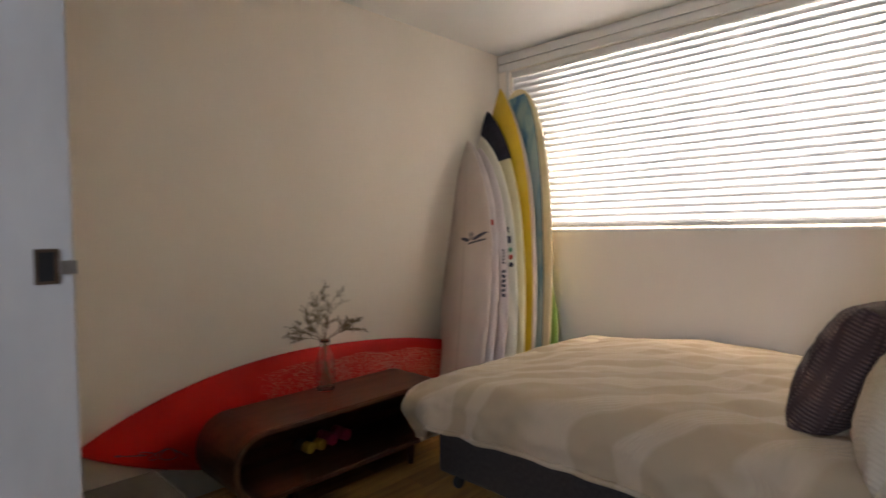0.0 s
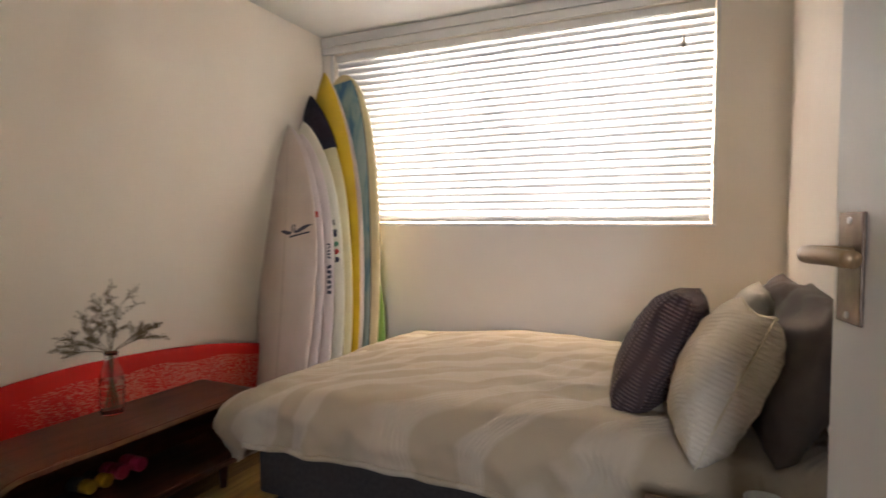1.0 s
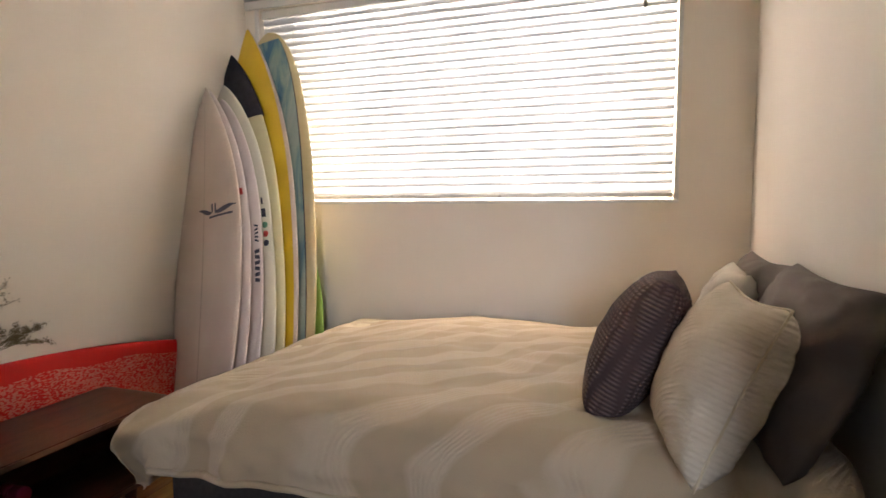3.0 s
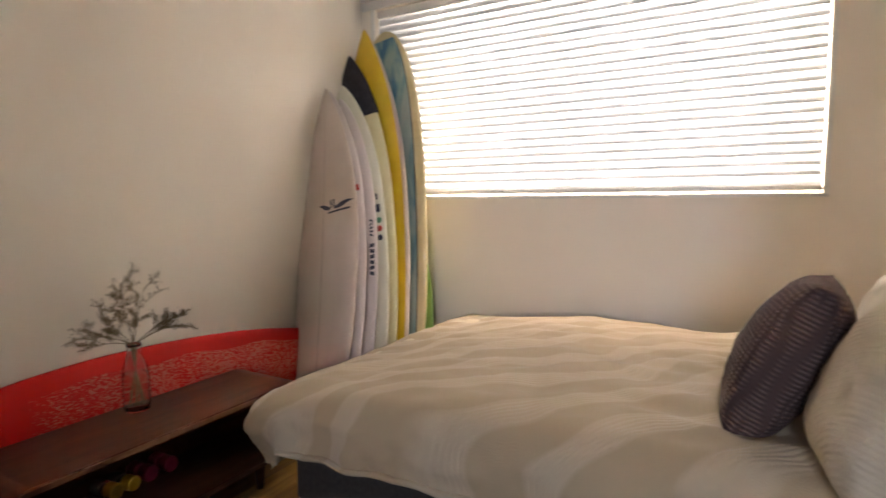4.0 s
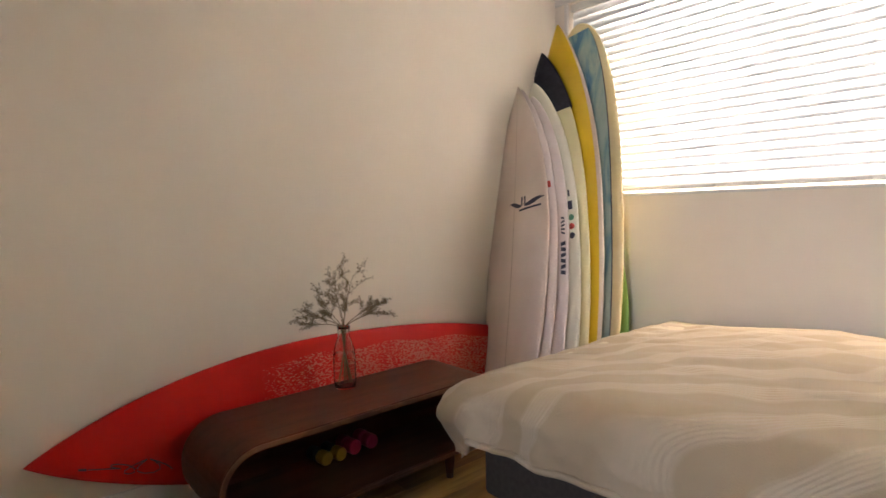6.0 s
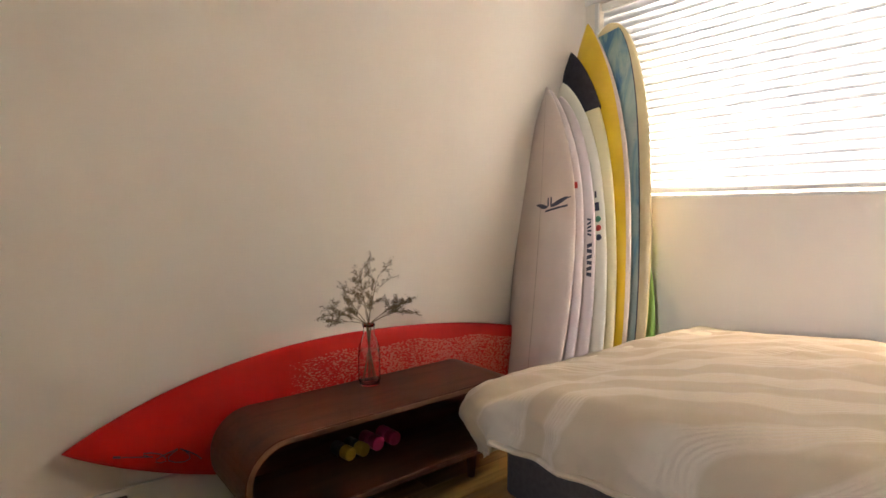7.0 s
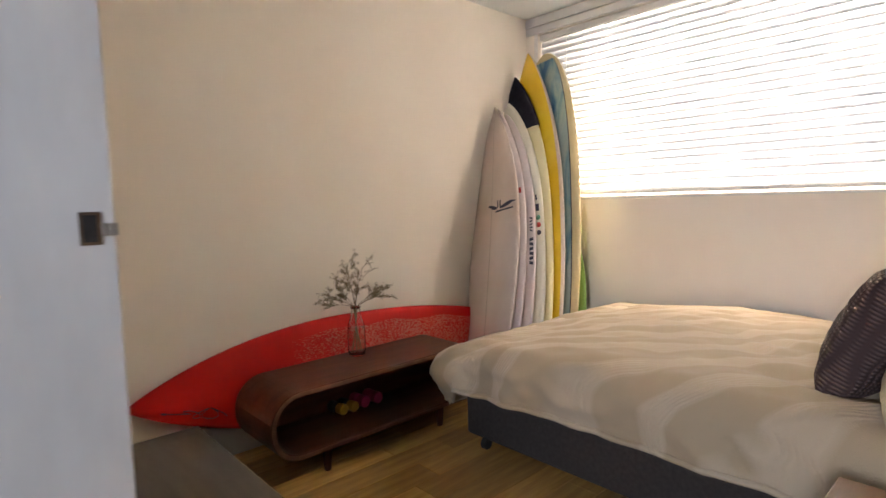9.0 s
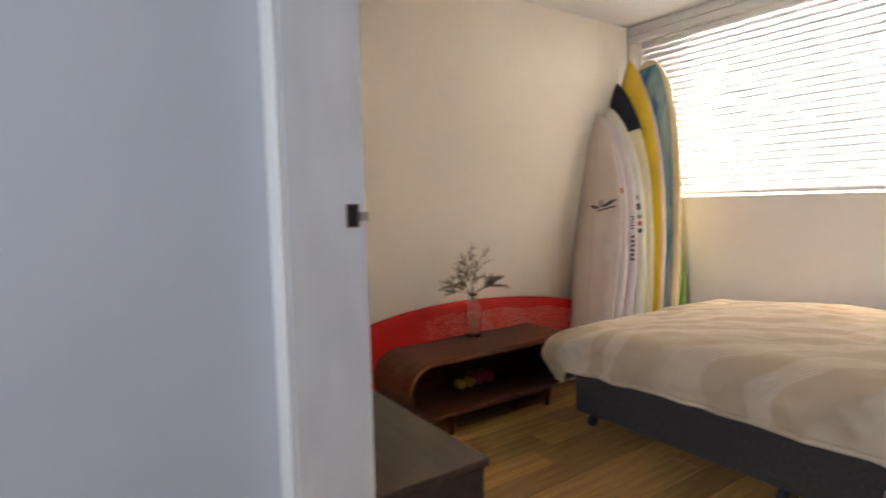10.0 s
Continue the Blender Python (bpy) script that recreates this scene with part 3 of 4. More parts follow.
# shaped white board in front
bd = Board((0.340, 2.459, 0.02), (0.066, 2.946, 1.74), WD, 0.462, 0.062, 2.33, 0.95, 0.62, 0.055)
t, add = surfboard("white shortboard with a dark winged mark, worn deck", bd, B_WHITE)
mk, mk2 = bmesh.new(), bmesh.new()
for i in range(9):
    k = i / 8
    bd.dab(0.617 + 0.019 * k ** 1.5 - 0.006 * k ** 6, 0.40 + 0.50 * k, 0.006 + 0.020 * math.sin(math.pi * min(1, k * 0.9 + 0.12)), 0.019, 0.004, bm=mk)
    bd.dab(0.617 + 0.016 * k ** 1.5 - 0.004 * k ** 6, 0.22 - 0.34 * k, 0.006 + 0.018 * math.sin(math.pi * min(1, k * 0.9 + 0.12)), 0.014, -0.004, bm=mk2)
add("logo_wing", mk, INK, "dark winged mark")
add("logo_wing", mk2, INK, "dark winged mark")
post = bd.dab(0.630, 0.27, 0.046, 0.011)
bd.dab(0.630, 0.37, 0.046, 0.011, bm=post)
add("mark", post, INK)
add("letter_bar", bd.dab(0.606, 0.52, 0.011, 0.15, 0.006), INK)
add("leash_plug", cyl(bd.at(0.07, 0.0, 0), bd.at(0.07, 0, 0.002), 0.012, n=12), BLACK)
bd = Board((0.359, 2.532, 0.02), (0.054, 2.986, 1.737), WD, 0.473, 0.06, 2.47, 0.9, 0.6, 0.05)
t, add = surfboard("pale lilac white shortboard with a small red mark", bd, B_LILAC)
add("mark", bd.dab(0.665, 0.90, 0.035, 0.016), INKR)
bd = Board((0.374, 2.617, 0.02), (0.072, 3.038, 1.704), WD, 0.478, 0.055, 2.43, 0.75, 0.6, 0.04)
t, add = surfboard("pale lilac shortboard with dark lettering down the rail", bd, B_LILAC)
for i in range(5):
    add("letter_bar", bd.dab(0.575 - 0.011 * i, 0.90, 0.010, 0.020, random.uniform(-0.01, 0.01)), INK)
for i in range(6):
    add("letter_bar", bd.dab(0.500 - 0.0165 * i, 0.90, 0.019, 0.026, 0.006 * (-1) ** i), INK)
bd = Board((0.402, 2.703, 0.02), (0.048, 3.086, 1.791), WD, 0.51, 0.062, 2.67, 0.8, 0.6, 0.04)
t, add = surfboard("cream shortboard with a column of coloured dots", bd, B_CREAM, stringer=False)
add("letter_bar", bd.dab(0.615, 0.86, 0.035, 0.010), INK)
add("letter_bar", bd.dab(0.580, 0.87, 0.045, 0.024), INK)
for s, m in ((0.545, INKG), (0.520, INKR), (0.494, INK)):
    add("dot", cyl(bd.at(s, 0.87, -0.006), bd.at(s, 0.87, 0.0022), 0.016, n=16), m)
bd = Board((0.407, 2.783, 0.02), (0.054, 3.142, 1.956), WD, 0.511, 0.06, 2.53, 0.85, 0.6, 0.03)
t, add = surfboard("butter yellow shortboard with a black neoprene nose cover", bd, B_BUTTER)
sk = Board(bd.tail, bd.nose + (bd.nose - bd.tail) * 0.008, WD, 0.53, 0.075, 2.53, 0.85, 0.6, 0.03)
b = bmesh.new()
rows = []
for i in range(15):
    s = 0.80 + 0.2 * i / 14
    rows.append([b.verts.new(sk.at(s, math.sin((k / 10 - 0.5) * math.pi) if k <= 10 else math.sin(((20 - k) / 10 - 0.5) * math.pi), 0, 1 if k <= 10 else -1)) for k in range(20)])
for r0, r1 in zip(rows, rows[1:]):
    for i in range(20):
        b.faces.new((r0[i], r0[(i + 1) % 20], r1[(i + 1) % 20], r1[i]))
b.faces.new(rows[-1])
add("nose_cover", b, SOCK, "black neoprene nose cover")
bd = Board((0.409, 2.867, 0.02), (0.113, 3.199, 2.133), WD, 0.532, 0.065, 2.37, 0.9, 0.6, 0.02)
t, add = surfboard("yellow surfboard with thin white rails", bd, B_WHITE, stringer=False)
add("yellow_deck", bd.patch(0.02, 0.995, -0.93, 0.93, 0.0015, 40, 12), B_YELLOW, "bright yellow deck")
bd = Board((0.419, 2.984, 0.02), (0.229, 3.216, 2.105), WD, 0.555, 0.07, 2.83, 0.5, 0.6, 0.01)
t, add = surfboard("blue green resin swirl longboard with pale wood rails", bd, B_WOOD, stringer=False)
add("swirl_deck", bd.patch(0.03, 0.975, -0.80, 0.80, 0.0015, 44, 12), SWIRL, "marbled blue green deck")
for sg in (-1, 1):
    add("pinline", bd.patch(0.03, 0.972, 0.80 * sg, 0.825 * sg, 0.0019, 44, 1), INK)
bd = Board((0.420, 3.13, 0.01), (0.33, 3.235, 1.00), WD, 0.41, 0.045, 2.6, 0.6, 0.8, 0.0)
t, add = surfboard("small green foam board behind the longboard", bd, B_GREEN, stringer=False)
# red board lying on its rail behind the low table
bd = Board((0.100, 2.80, 0.268), (0.013, 0.652, 0.340), (-0.13, 0, 0.99), 0.535, 0.064, 2.3, 0.90, 0.6, 0.052, 0.44)
t, add = surfboard("red shortboard on its rail against the wall, waxed deck", bd, B_RED, group="", stringer=False)
add("wax_patch", bd.patch(0.05, 0.66, lambda s: -0.80 + 0.05 * math.sin(30 * s), lambda s: 0.74 + 0.03 * math.sin(37 * s), 0.0012, 40, 10), WAX, "worn white wax dabs")
sig = bd
pts = [sig.at(0.925 - 0.10 * k / 40 + 0.012 * math.sin(k * 0.9) * min(1, k / 14), -0.55 - 0.16 * math.sin(k * 0.62 + 1) * max(0, min(1, (k - 12) / 6)), 0.002) for k in range(0, 41)]
add("signature", tube(pts, 0.002, 0.002, 4), INK, "thin dark hand drawn line")
add("signature_mark", sig.dab(0.932, -0.55, 0.022, 0.008), INK)


# ---- low table with rounded ends ----
def rounded(y0, y1, z0, z1, r, n=8):
    pts = []
    for cy, cz, a0 in ((y1 - r, z1 - r, 0), (y0 + r, z1 - r, 90), (y0 + r, z0 + r, 180), (y1 - r, z0 + r, 270)):
        for i in range(n + 1):
            a = radians(a0 + 90 * i / n)
            pts.append((cy + r * math.cos(a), cz + r * math.sin(a)))
    return pts


def loop(y0, y1, z0, z1, r, wall, x0, x1):
    b = bmesh.new()
    o, i = rounded(y0, y1, z0, z1, r), rounded(y0 + wall, y1 - wall, z0 + wall, z1 - wall, r - wall)
    V = [[b.verts.new((x, y, z)) for y, z in ring] for x in (x0, x1) for ring in (o, i)]
    n = len(o)
    for k in range(n):
        j = (k + 1) % n
        b.faces.new((V[0][k], V[0][j], V[2][j], V[2][k]))
        b.faces.new((V[1][k], V[1][j], V[3][j], V[3][k]))
        b.faces.new((V[0][k], V[0][j], V[1][j], V[1][k]))
        b.faces.new((V[2][k], V[2][j], V[3][j], V[3][k]))
    return b


TX0, TX1, TY0, TY1, TZ0, TZ1 = 0.142, 0.50, 1.062, 2.26, 0.11, 0.397
tb = thing("low_table", "dark stained wooden low table with rounded ends and open shelf", "coffee table", Matrix.Translation((0.33, 1.62, 0)))
off = Vector((-0.33, -1.62, 0))


def tpart(name, b, m, lab="", smooth=False, bevel=0.0):
    bmesh.ops.translate(b, vec=off, verts=b.verts)
    return part(name, b, m, tb, lab, smooth, bevel)


tpart("shell", loop(TY0, TY1, TZ0, TZ1, 0.135, 0.024, TX0, TX1), WALNUT, bevel=0.003)
tpart("edge_band", loop(TY0 + 0.004, TY1 - 0.004, TZ0 + 0.004, TZ1 - 0.004, 0.131, 0.016, TX1 + 0.0005, TX1 + 0.003), WALEDGE, "worn lighter front edge")
bm = bmesh.new()
ends = [[bm.verts.new((x, y, z)) for y, z in rounded(TY0 + 0.022, TY1 - 0.022, TZ0 + 0.022, TZ1 - 0.022, 0.113)] for x in (TX0 + 0.012, TX0 + 0.018)]
bm.faces.new(ends[0]), bm.faces.new(ends[1])
for k in range(len(ends[0])):
    bm.faces.new((ends[0][k - 1], ends[0][k], ends[1][k], ends[1][k - 1]))
tpart("back_panel", bm, WALNUT)
for x in (TX0 + 0.05, TX1 - 0.05):
    for y in (TY0 + 0.27, TY1 - 0.27):
        tpart("foot", cyl((x, y, 0), (x, y, TZ0 + 0.003), 0.014, 0.024, 14), WALNUT, smooth=False)


# ---- dumbbells on the shelf ----
def dumbbell(label, y, x0, x1, r, z, head, grip, tilt):
    d = thing("dumbbell", label, "dumbbell", Matrix.Translation(((x0 + x1) / 2, y, z)) @ Matrix.Rotation(radians(tilt), 4, "Z"), group="dumbbells on the shelf")
    h = (x1 - x0) / 2
    part("bar", cyl((-h + 0.02, 0, 0), (h - 0.02, 0, 0), 0.013, n=12), grip, d, smooth=True)
    for s in (-1, 1):
        b = cyl((s * (h - 0.045), 0, 0), (s * h, 0, 0), r, r, 18)
        part("weight", b, head if s > 0 else (GREY if head is YELL else head), d, bevel=0.005)


ZB = TZ0 + 0.024
dumbbell("small yellow ended dumbbell on the table shelf", 1.530, 0.168, 0.272, 0.026, ZB + 0.026, YELL, GREY, 8)
dumbbell("small yellow ended dumbbell on the table shelf", 1.588, 0.168, 0.275, 0.026, ZB + 0.026, YELL, GREY, 10)
dumbbell("pink vinyl dumbbell on the table shelf", 1.660, 0.164, 0.265, 0.029, ZB + 0.029, PINK, PINK, 6)
dumbbell("pink vinyl dumbbell on the table shelf", 1.740, 0.164, 0.265, 0.029, ZB + 0.029, PINK, PINK, 4)


# ---- vase with dry sprigs ----
VX, VY, VZ = 0.226, 1.650, TZ1
vase = thing("vase", "clear glass bottle vase with water, on the low table", "vase", Matrix.Translation((VX, VY, VZ)))
prof = [(0.030, 0.0), (0.041, 0.006), (0.044, 0.03), (0.044, 0.12), (0.041, 0.155), (0.030, 0.185), (0.023, 0.205), (0.0225, 0.235), (0.026, 0.243), (0.024, 0.245),
        (0.0205, 0.235), (0.0205, 0.206), (0.028, 0.183), (0.0385, 0.152), (0.0412, 0.12), (0.0412, 0.032), (0.038, 0.012), (0.02, 0.009)]
part("bottle", lathe(prof, 28), GLASS, vase, smooth=True).visible_shadow = False
part("water", lathe([(0.02, 0.0095), (0.0375, 0.0125), (0.0409, 0.032), (0.0409, 0.118), (0.0395, 0.140), (0.02, 0.1402)], 28), WATER, vase, smooth=True).visible_shadow = False
sprig = thing("dry_sprigs", "dry brown sprigs with tiny leaves in the vase", "dried flowers", Matrix.Translation((VX, VY, VZ)))
rng = random.Random(7)


def leaf_at(b, p, d, size):
    q = d.to_track_quat("Y", "Z") @ Euler((rng.uniform(-1, 1), rng.uniform(-2, 2), 0)).to_quaternion()
    pts = [(0, 0, 0), (0.32, 0.45, 0.08), (0, 1, 0), (-0.32, 0.45, 0.08)]
    v = [b.verts.new(p + q @ (Vector(k) * size)) for k in pts]
    b.faces.new((v[0], v[1], v[2])), b.faces.new((v[0], v[2], v[3]))


def twig(b, lv, p, d, length, r, level):
    n = 6
    pts = [p]
    for i in range(n):
        d = (d + Vector((rng.uniform(-1, 1), rng.uniform(-1, 1), rng.uniform(-1.0, 0.6))) * 0.16).normalized()
        p = p + d * (length / n)
        pts.append(p)
        if level < 2 and i >= (2 if level == 0 else 1):
            for _ in range(1 + (level == 0 and i == 3)):
                k = (d + Vector((rng.uniform(-1, 1), rng.uniform(-1, 1), rng.uniform(-0.3, 0.6))) * 0.85).normalized()
                twig(b, lv, p, k, length * rng.uniform(0.26, 0.50), r * 0.6, level + 1)
        if level >= 1:
            for _ in range(3):
                leaf_at(lv, p + Vector((rng.uniform(-1, 1), rng.uniform(-1, 1), rng.uniform(-1, 1))) * 0.006, (d + Vector((rng.uniform(-1, 1), rng.uniform(-1, 1), rng.uniform(-1, 1)))).normalized(), rng.uniform(0.004, 0.0068))
    tube(pts, r, r * 0.5, 4, b)


for (dx, dy, dz), ln in (((0.0, 0.02, 1), 0.215), ((0.02, 0.10, 1), 0.19), ((0.05, -0.95, 0.72), 0.16), ((-0.05, -0.55, 0.9), 0.15), ((0.1, -1.0, 0.60), 0.13), ((0.0, 1.0, 0.42), 0.17), ((0.25, 0.60, 0.75), 0.12), ((0.1, -0.30, 1), 0.15), ((0.2, -0.1, 0.9), 0.11), ((0.0, -0.7, 0.7), 0.11), ((0.1, 0.9, 0.50), 0.13)):
    b, lv = bmesh.new(), bmesh.new()
    start = Vector((dx * 0.01, dy * 0.012, 0.245))
    tube([(-dx * 0.03, -dy * 0.03, 0.02), (0, 0, 0.15), start], 0.0016, 0.0016, 5, b)
    twig(b, lv, start, Vector((dx, dy, dz)).normalized(), ln, 0.0016, 0)
    st = part("stem", b, STEM, sprig)
    part("leaves", lv, LEAF, st)


# ---- bed ----
bed = thing("bed", "charcoal fabric bed base on black castors", "bed", Matrix.Translation((1.7, 2.55, 0)))
EX0, EX1, EY0, EY1 = 0.735, 2.64, 1.90, 3.24
bo = Vector((-1.7, -2.55, 0))


def bpart(name, b, m, smooth=False, bevel=0.0, lab=""):
    bmesh.ops.translate(b, vec=bo, verts=b.verts)
    return part(name, b, m, bed, lab, smooth, bevel)


bpart("body", box(EX0, EX1, EY0, EY1, 0.075, 0.345), BASEF, bevel=0.018)
for x in (EX0 + 0.07, 1.7, EX1 - 0.07):
    for y in (EY0 + 0.06, EY1 - 0.07):
        w = bpart("castor", cyl((x - 0.014, y, 0.028), (x + 0.014, y, 0.028), 0.028, n=18), BLACK, bevel=0.005)
        b = cyl((x, y, 0.03), (x, y, 0.08), 0.012, n=10)
        bmesh.ops.translate(b, vec=bo, verts=b.verts)
        part("stem", b, BLACK, w)
solo("mattress", box(EX0 + 0.01, EX1, EY0 + 0.01, EY1, 0.346, 0.512), MATT, "cream mattress on the bed base", "mattress", smooth=True, bevel=0.05, seg=5)


def cloth(x0, x1, y0, y1, top, drop_foot, drop_near, drop_far, nu, nv, r=0.12, rf=0.20, amp=0.010, seed=3.0):
    """Bedding over the mattress: flat on top, rolled over the edges and hanging on the foot and near sides."""
    def side(d, r):
        if d <= 0:
            return 0.0, 0.0
        q = r * math.pi / 2
        if d < q:
            return r * math.sin(d / r), r * (1 - math.cos(d / r))
        return r - 0.55 * min(d - q, 0.2) * min(1, max(0, (r - 0.12) / 0.06)), r + 0.9 * (d - q)
    lf, ln_, lo = drop_foot + 0.06, drop_near + 0.06, drop_far + 0.06

    def f(i, j):
        px, py = -lf + (x1 - x0 + lf) * i, -ln_ + (y1 - y0 + ln_ + lo) * j
        ox, zx = side(-px, rf)
        if py < 0:
            oy, zy = side(-py, r)
            y = y0 - oy
        elif py > y1 - y0:
            oy, zy = side(py - (y1 - y0), r)
            y = y1 + oy
        else:
            y, zy = y0 + py, 0.0
        x = x0 - ox if px < 0 else x0 + px
        cz = zx + zy
        if px < 0 and py < 0:
            d = math.hypot(px, py)
            lim = (lf * px + ln_ * py) / (px + py)
            o, cz = side(min(d, lim + 0.06 * (d - lim)) if d > lim else d, (rf * px + r * py) / (px + py))
            x, y = x0 + o * px / d, y0 + o * py / d
        cz = min(cz, 0.325 + 0.075 * min(1.0, max(0.0, -px / 0.2)))
        v = Vector((px * 2.2, py * 2.2, seed))
        w = noise.noise(v) + 0.5 * noise.noise(v * 2.7) + 1.2 * noise.noise(Vector((px * 5 + py * 4, py * 11 - px * 3, seed))) + 0.3 * noise.noise(Vector((px * 14, py * 19, seed)))
        hang = min(1, cz / 0.12)
        fold = noise.noise(Vector((px * 6.5 + 9, py * 6.5, seed + 4)))
        z = top - cz + amp * w * (1.3 - 0.6 * hang)
        puff = (0.018 * fold + 0.010 * noise.noise(Vector((px * 15, py * 15, seed)))) * hang
        if zy and not zx:
            y -= puff * 1.4 if py < 0 else -puff * 0.3
        elif zx:
            x -= puff * 1.4 + 0.045 * math.sin(math.pi * min(1, zx / 0.42)) * min(1, max(0, 1.1 - py / 0.5))
            if zy and py < 0:
                y -= puff
        dome = 0.018 * math.sin(math.pi * min(1, max(0, (x - x0) / (x1 - x0)))) * math.sin(math.pi * min(1, max(0, (y - y0) / (y1 - y0))))
        sag = 0.06 * min(1, max(0, (1.40 - x) / 0.5)) ** 1.4 + 0.02 * min(1, max(0, (y - 2.6) / 0.5)) ** 2
        return Vector((x, y, max(z + dome - sag * (1 - 0.75 * hang), 0.05)))
    return grid(nu, nv, f)


b = cloth(0.87, 2.63, 1.87, 3.11, 0.588, 0.46, 0.25, 0.06, 150, 110, rf=0.25)
b.verts.ensure_lookup_table()
NV = 111
hem_pts = [b.verts[i * NV].co.copy() for i in range(30, 151, 2)]
duvet = thing("duvet", "cream cotton duvet with woven wave pattern, loosely draped", "duvet")
dv = part("cover", b, DUVET, duvet, smooth=True)
part("hem", tube(hem_pts, 0.011, 0.011, 8), DUVET, duvet, smooth=True)
so = dv.modifiers.new("thick", "SOLIDIFY")
so.thickness, so.offset = 0.022, -1

# ---- pillows ----
def cushion(name, label, centre, across, up, w, h, t, material, piping=None, seed=1.0, wrinkle=0.006, pinch=0.07):
    a = Vector(across).normalized()
    u = Vector(up)
    u = (u - a * u.dot(a)).normalized()
    n = a.cross(u)
    m = Matrix((a, u, n)).transposed().to_4x4()
    m.translation = centre
    b = bmesh.new()
    N = 30

    def p(i, j, sg):
        x, y = 2 * i / N - 1, 2 * j / N - 1
        pinch_x, pinch_y = 1 - pinch * (1 - y * y) * abs(x) ** 3, 1 - pinch * (1 - x * x) * abs(y) ** 3
        z = (max((1 - x ** 2), 0) * max((1 - y ** 2), 0)) ** 0.40
        k = noise.noise(Vector((x * 2.1, y * 2.1, seed + sg))) + 0.6 * noise.noise(Vector((x * 5, y * 5, seed + sg))) + 0.9 * (0.35 - abs(noise.noise(Vector((x * 2.6 + y, y * 4.4 - x, seed * 3 + sg)))))
        pinch_x, pinch_y = pinch_x * (1 - 0.045 * x * x * y ** 4), pinch_y * (1 - 0.045 * y * y * x ** 4)
        return Vector((x * pinch_x * w / 2, y * pinch_y * h / 2, sg * (t / 2 * z + 0.001) + wrinkle * k * min(1, 3 * z)))
    for sg in (1, -1):
        grid(N, N, lambda i, j: p(i * N, j * N, sg), b)
    bmesh.ops.remove_doubles(b, verts=b.verts, dist=0.0025)
    ob = thing(name, label, "cushion" if name == "cushion" else "pillow", m)
    part("cover", b, material, ob, smooth=True)
    if piping:
        ring = []
        for k in range(4 * N):
            i, j = (k, 0) if k < N else (N, k - N) if k < 2 * N else (3 * N - k, N) if k < 3 * N else (0, 4 * N - k)
            q = p(i, j, 1)
            ring.append(Vector((q.x * 1.006, q.y * 1.006, 0)))
        part("piping", tube(ring + ring[:1], 0.0032, 0.0032, 6), piping, ob, smooth=True)
    return ob


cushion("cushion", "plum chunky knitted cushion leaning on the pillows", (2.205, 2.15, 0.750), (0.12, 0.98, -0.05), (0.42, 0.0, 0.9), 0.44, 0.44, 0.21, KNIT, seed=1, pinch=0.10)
cushion("cushion", "cream cotton cushion with curved pintucks and piping", (2.365, 1.875, 0.752), (-0.10, 0.98, 0.0), (0.40, 0.0, 0.92), 0.42, 0.42, 0.20, PINTUCK, SHEET, seed=2, wrinkle=0.009, pinch=0.13)
cushion("pillow", "dark grey cotton pillow against the wall", (2.560, 2.04, 0.765), (0.0, 1.0, 0.0), (0.36, 0.10, 0.93), 0.60, 0.45, 0.19, GREYC, seed=3, wrinkle=0.015, pinch=0.11)
cushion("pillow", "dark grey cotton pillow behind the cushions", (2.575, 2.66, 0.745), (0.0, 1.0, 0.0), (0.30, 0.0, 0.95), 0.58, 0.45, 0.17, GREYC, seed=4, wrinkle=0.015, pinch=0.11)
cushion("cushion", "cream cotton cushion behind the knitted one", (2.44, 2.42, 0.745), (0.05, 0.99, 0.0), (0.35, 0.0, 0.93), 0.42, 0.43, 0.15, CREAM, None, seed=5, wrinkle=0.010, pinch=0.13)

# ---- chest with the leaning mirror ----
ch = thing("blanket_chest", "low dark brown wooden chest beside the doorway", "chest", Matrix.Translation((1.09, 0.57, 0)))
CX0, CX1, CY0, CY1, CZ = 0.67, 1.475, YS + 0.02, 0.742, 0.445
co = Vector((-1.09, -0.57, 0))


def cpart(name, bb_, m, bevel=0.003, lab=""):
    b = box(*bb_)
    bmesh.ops.translate(b, vec=co, verts=b.verts)
    return part(name, b, m, ch, lab, bevel=bevel)


cpart("body", (CX0 + 0.012, CX1 - 0.012, CY0 + 0.004, CY1 - 0.012, 0.03, CZ - 0.026), CHEST)
cpart("lid", (CX0, CX1, CY0, CY1, CZ - 0.024, CZ), CHEST, 0.004)
cpart("plinth", (CX0 + 0.02, CX1 - 0.02, CY0 + 0.004, CY1 - 0.022, 0.0, 0.029), CHEST)
cpart("drawer_front", (CX0 + 0.03, CX1 - 0.03, CY1 - 0.012, CY1 - 0.004, 0.06, CZ - 0.05), CHEST, 0.003)

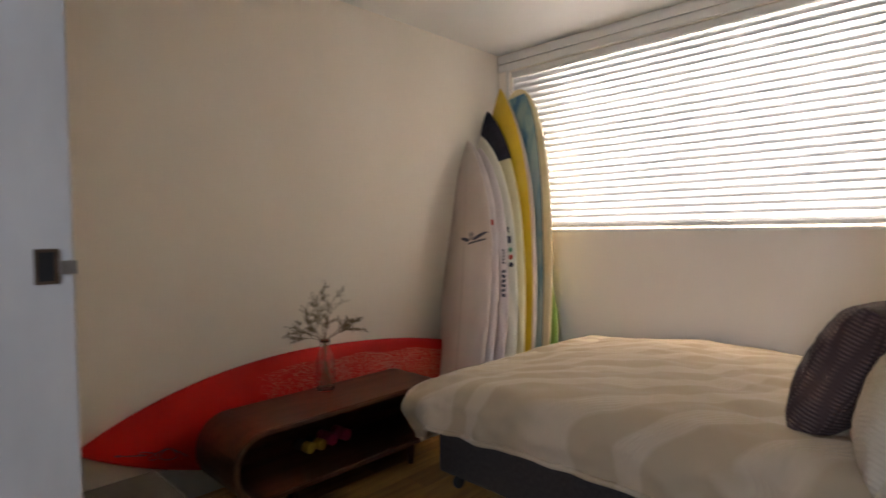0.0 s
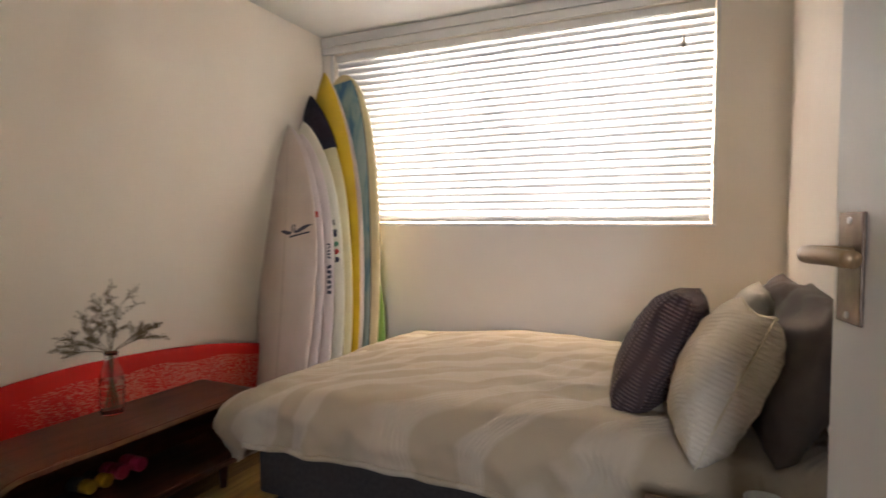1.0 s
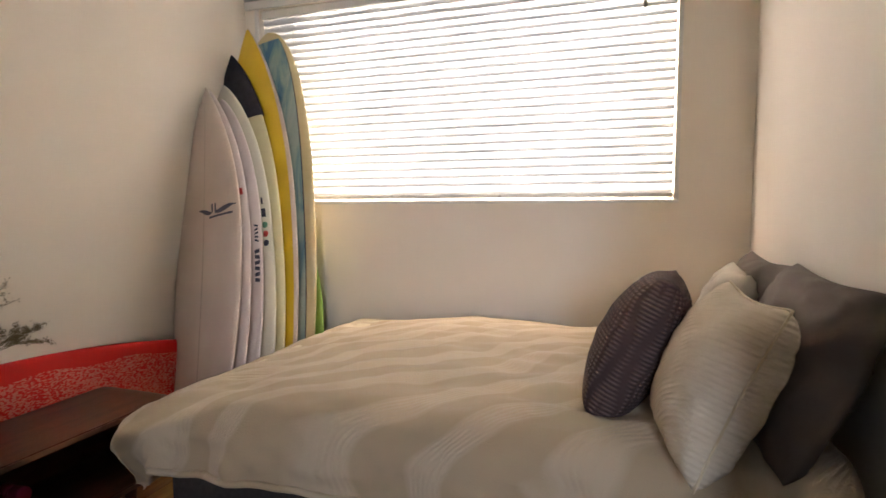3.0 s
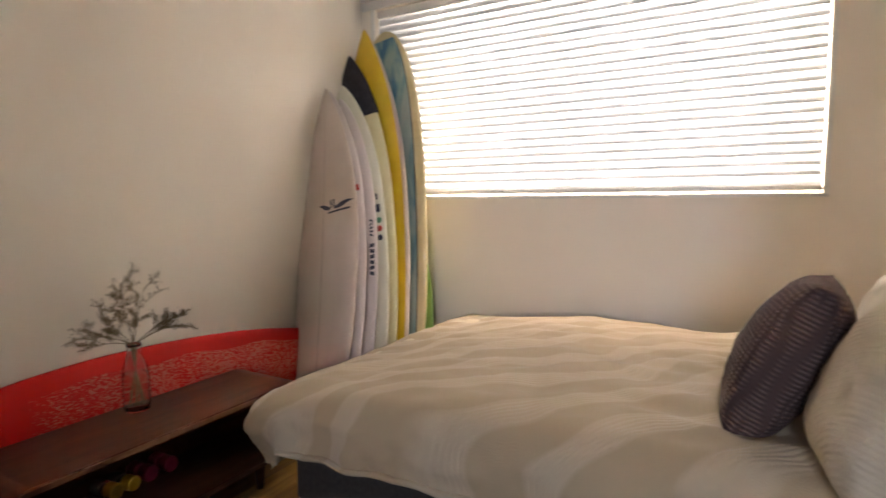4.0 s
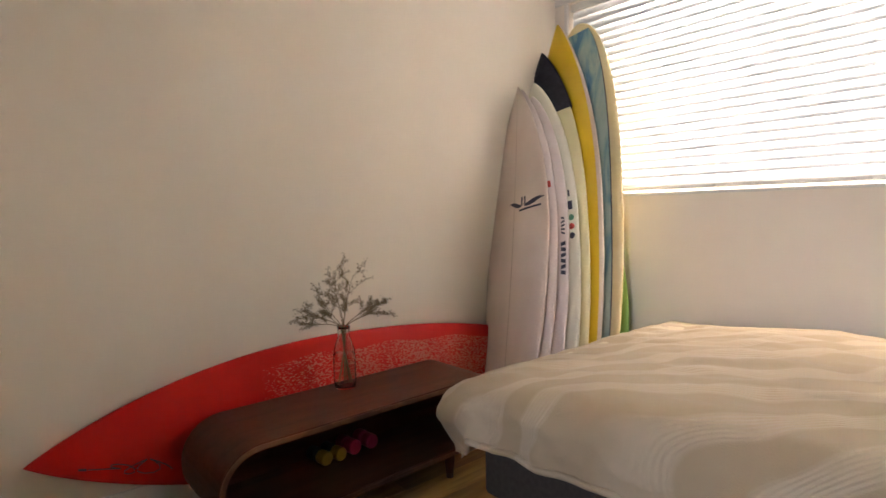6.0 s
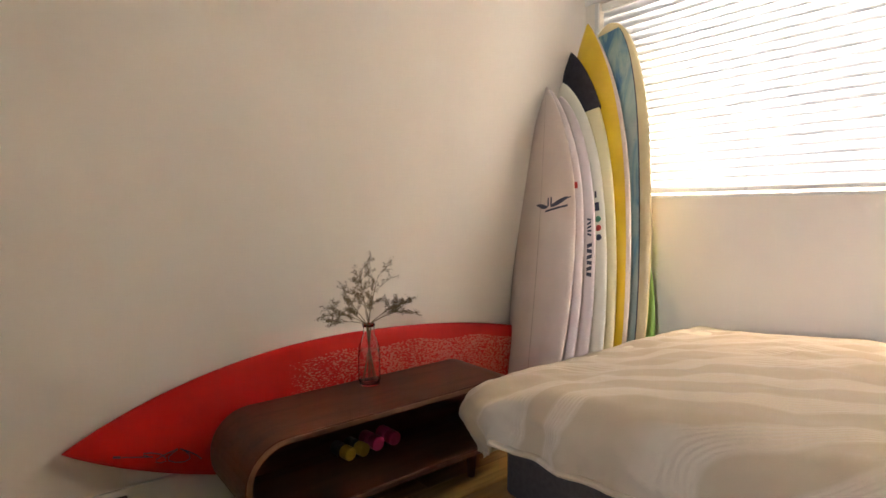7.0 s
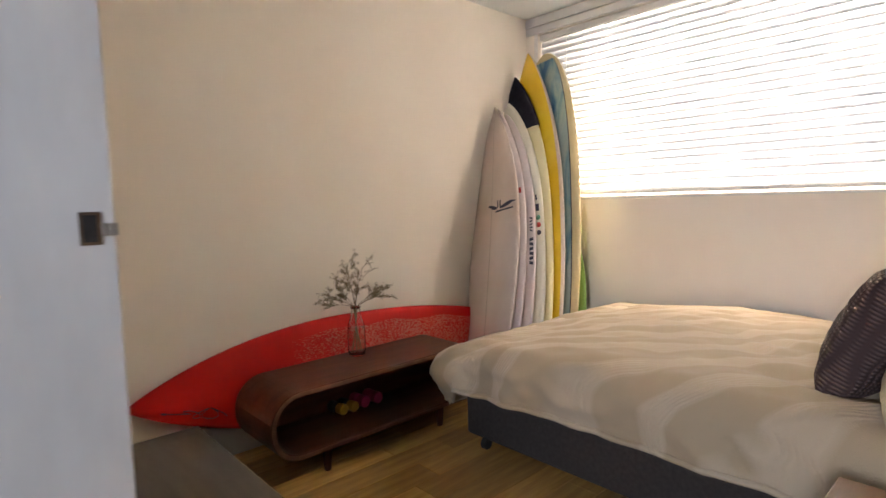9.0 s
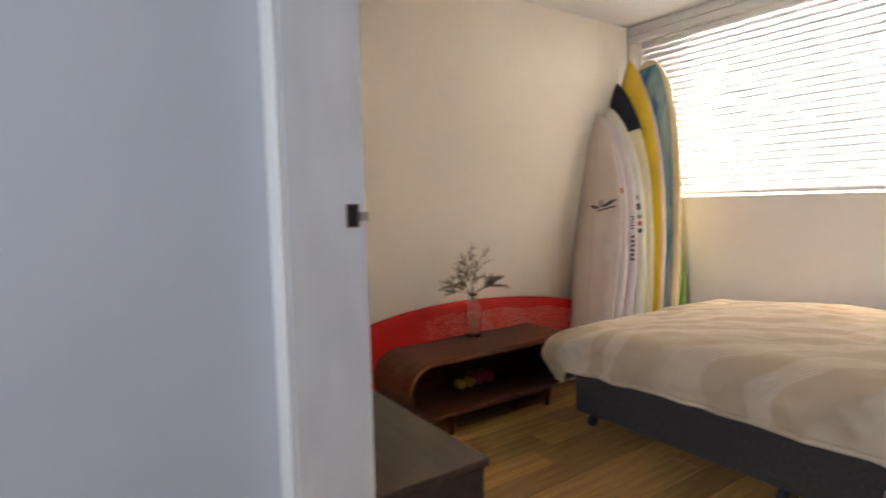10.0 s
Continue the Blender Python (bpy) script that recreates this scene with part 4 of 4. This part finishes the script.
mr = thing("mirror", "frameless mirror with green glass edge leaning on the chest", "mirror", pose(0.0, 0.473, CZ, 0, 0, 0) @ Matrix.Rotation(radians(2.9), 4, "X"))
part("glass", box(0.68, 1.0, -0.006, -0.001, 0.0, 1.73), GLASSEDGE, mr, "dark green glass edge")
part("silver", box(0.683, 0.997, -0.0008, 0.0, 0.003, 1.727), MIRROR, mr, "silvered mirror face")

# ---- bedside table ----
bs = thing("bedside_table", "small brown wooden bedside table", "bedside table", Matrix.Translation((2.40, 1.45, 0)))
part("top", box(-0.20, 0.20, -0.20, 0.20, 0.475, 0.50), BROWN, bs, bevel=0.004)
for x in (-0.17, 0.17):
    for y in (-0.17, 0.17):
        part("leg", box(x - 0.018, x + 0.018, y - 0.018, y + 0.018, 0, 0.475), BROWN, bs, bevel=0.002)
part("apron", box(-0.15, 0.15, 0.155, 0.168, 0.40, 0.4745), BROWN, bs)
part("apron", box(-0.168, -0.155, -0.15, 0.15, 0.40, 0.4745), BROWN, bs)
cup = thing("cup", "small white ceramic cup on the bedside table", "cup", Matrix.Translation((2.44, 1.56, 0.50)))
part("bowl", lathe([(0.026, 0.0), (0.034, 0.01), (0.040, 0.05), (0.041, 0.075), (0.038, 0.075), (0.036, 0.05), (0.030, 0.012), (0.01, 0.010)], 24), WHITEC, cup, smooth=True)

# ---- floor planks ----
def plank_mesh(w, ln):
    return finish(box(0.0008, w - 0.0008, 0.001, ln - 0.001, -0.012, 0.0), "plank", PLANK, bevel=0.0012, seg=1)


PW = 0.138
shapes = {}
rng = random.Random(5)
x = 0.0
while x < XR - 0.01:
    w = min(PW, XR - x)
    y = -2.05 - rng.uniform(0, 1.2)
    while y < YW:
        y0, y1 = max(y, -1.95), min(y + 1.2, YW)
        if y1 - y0 > 0.02:
            key = (round(w, 3), round(y1 - y0, 3))
            if key not in shapes:
                shapes[key] = plank_mesh(*key)
            o = new("plank", shapes[key])
            o.parent = floor
            o.location = (x, y0, 0)
        y += 1.2
    x += PW
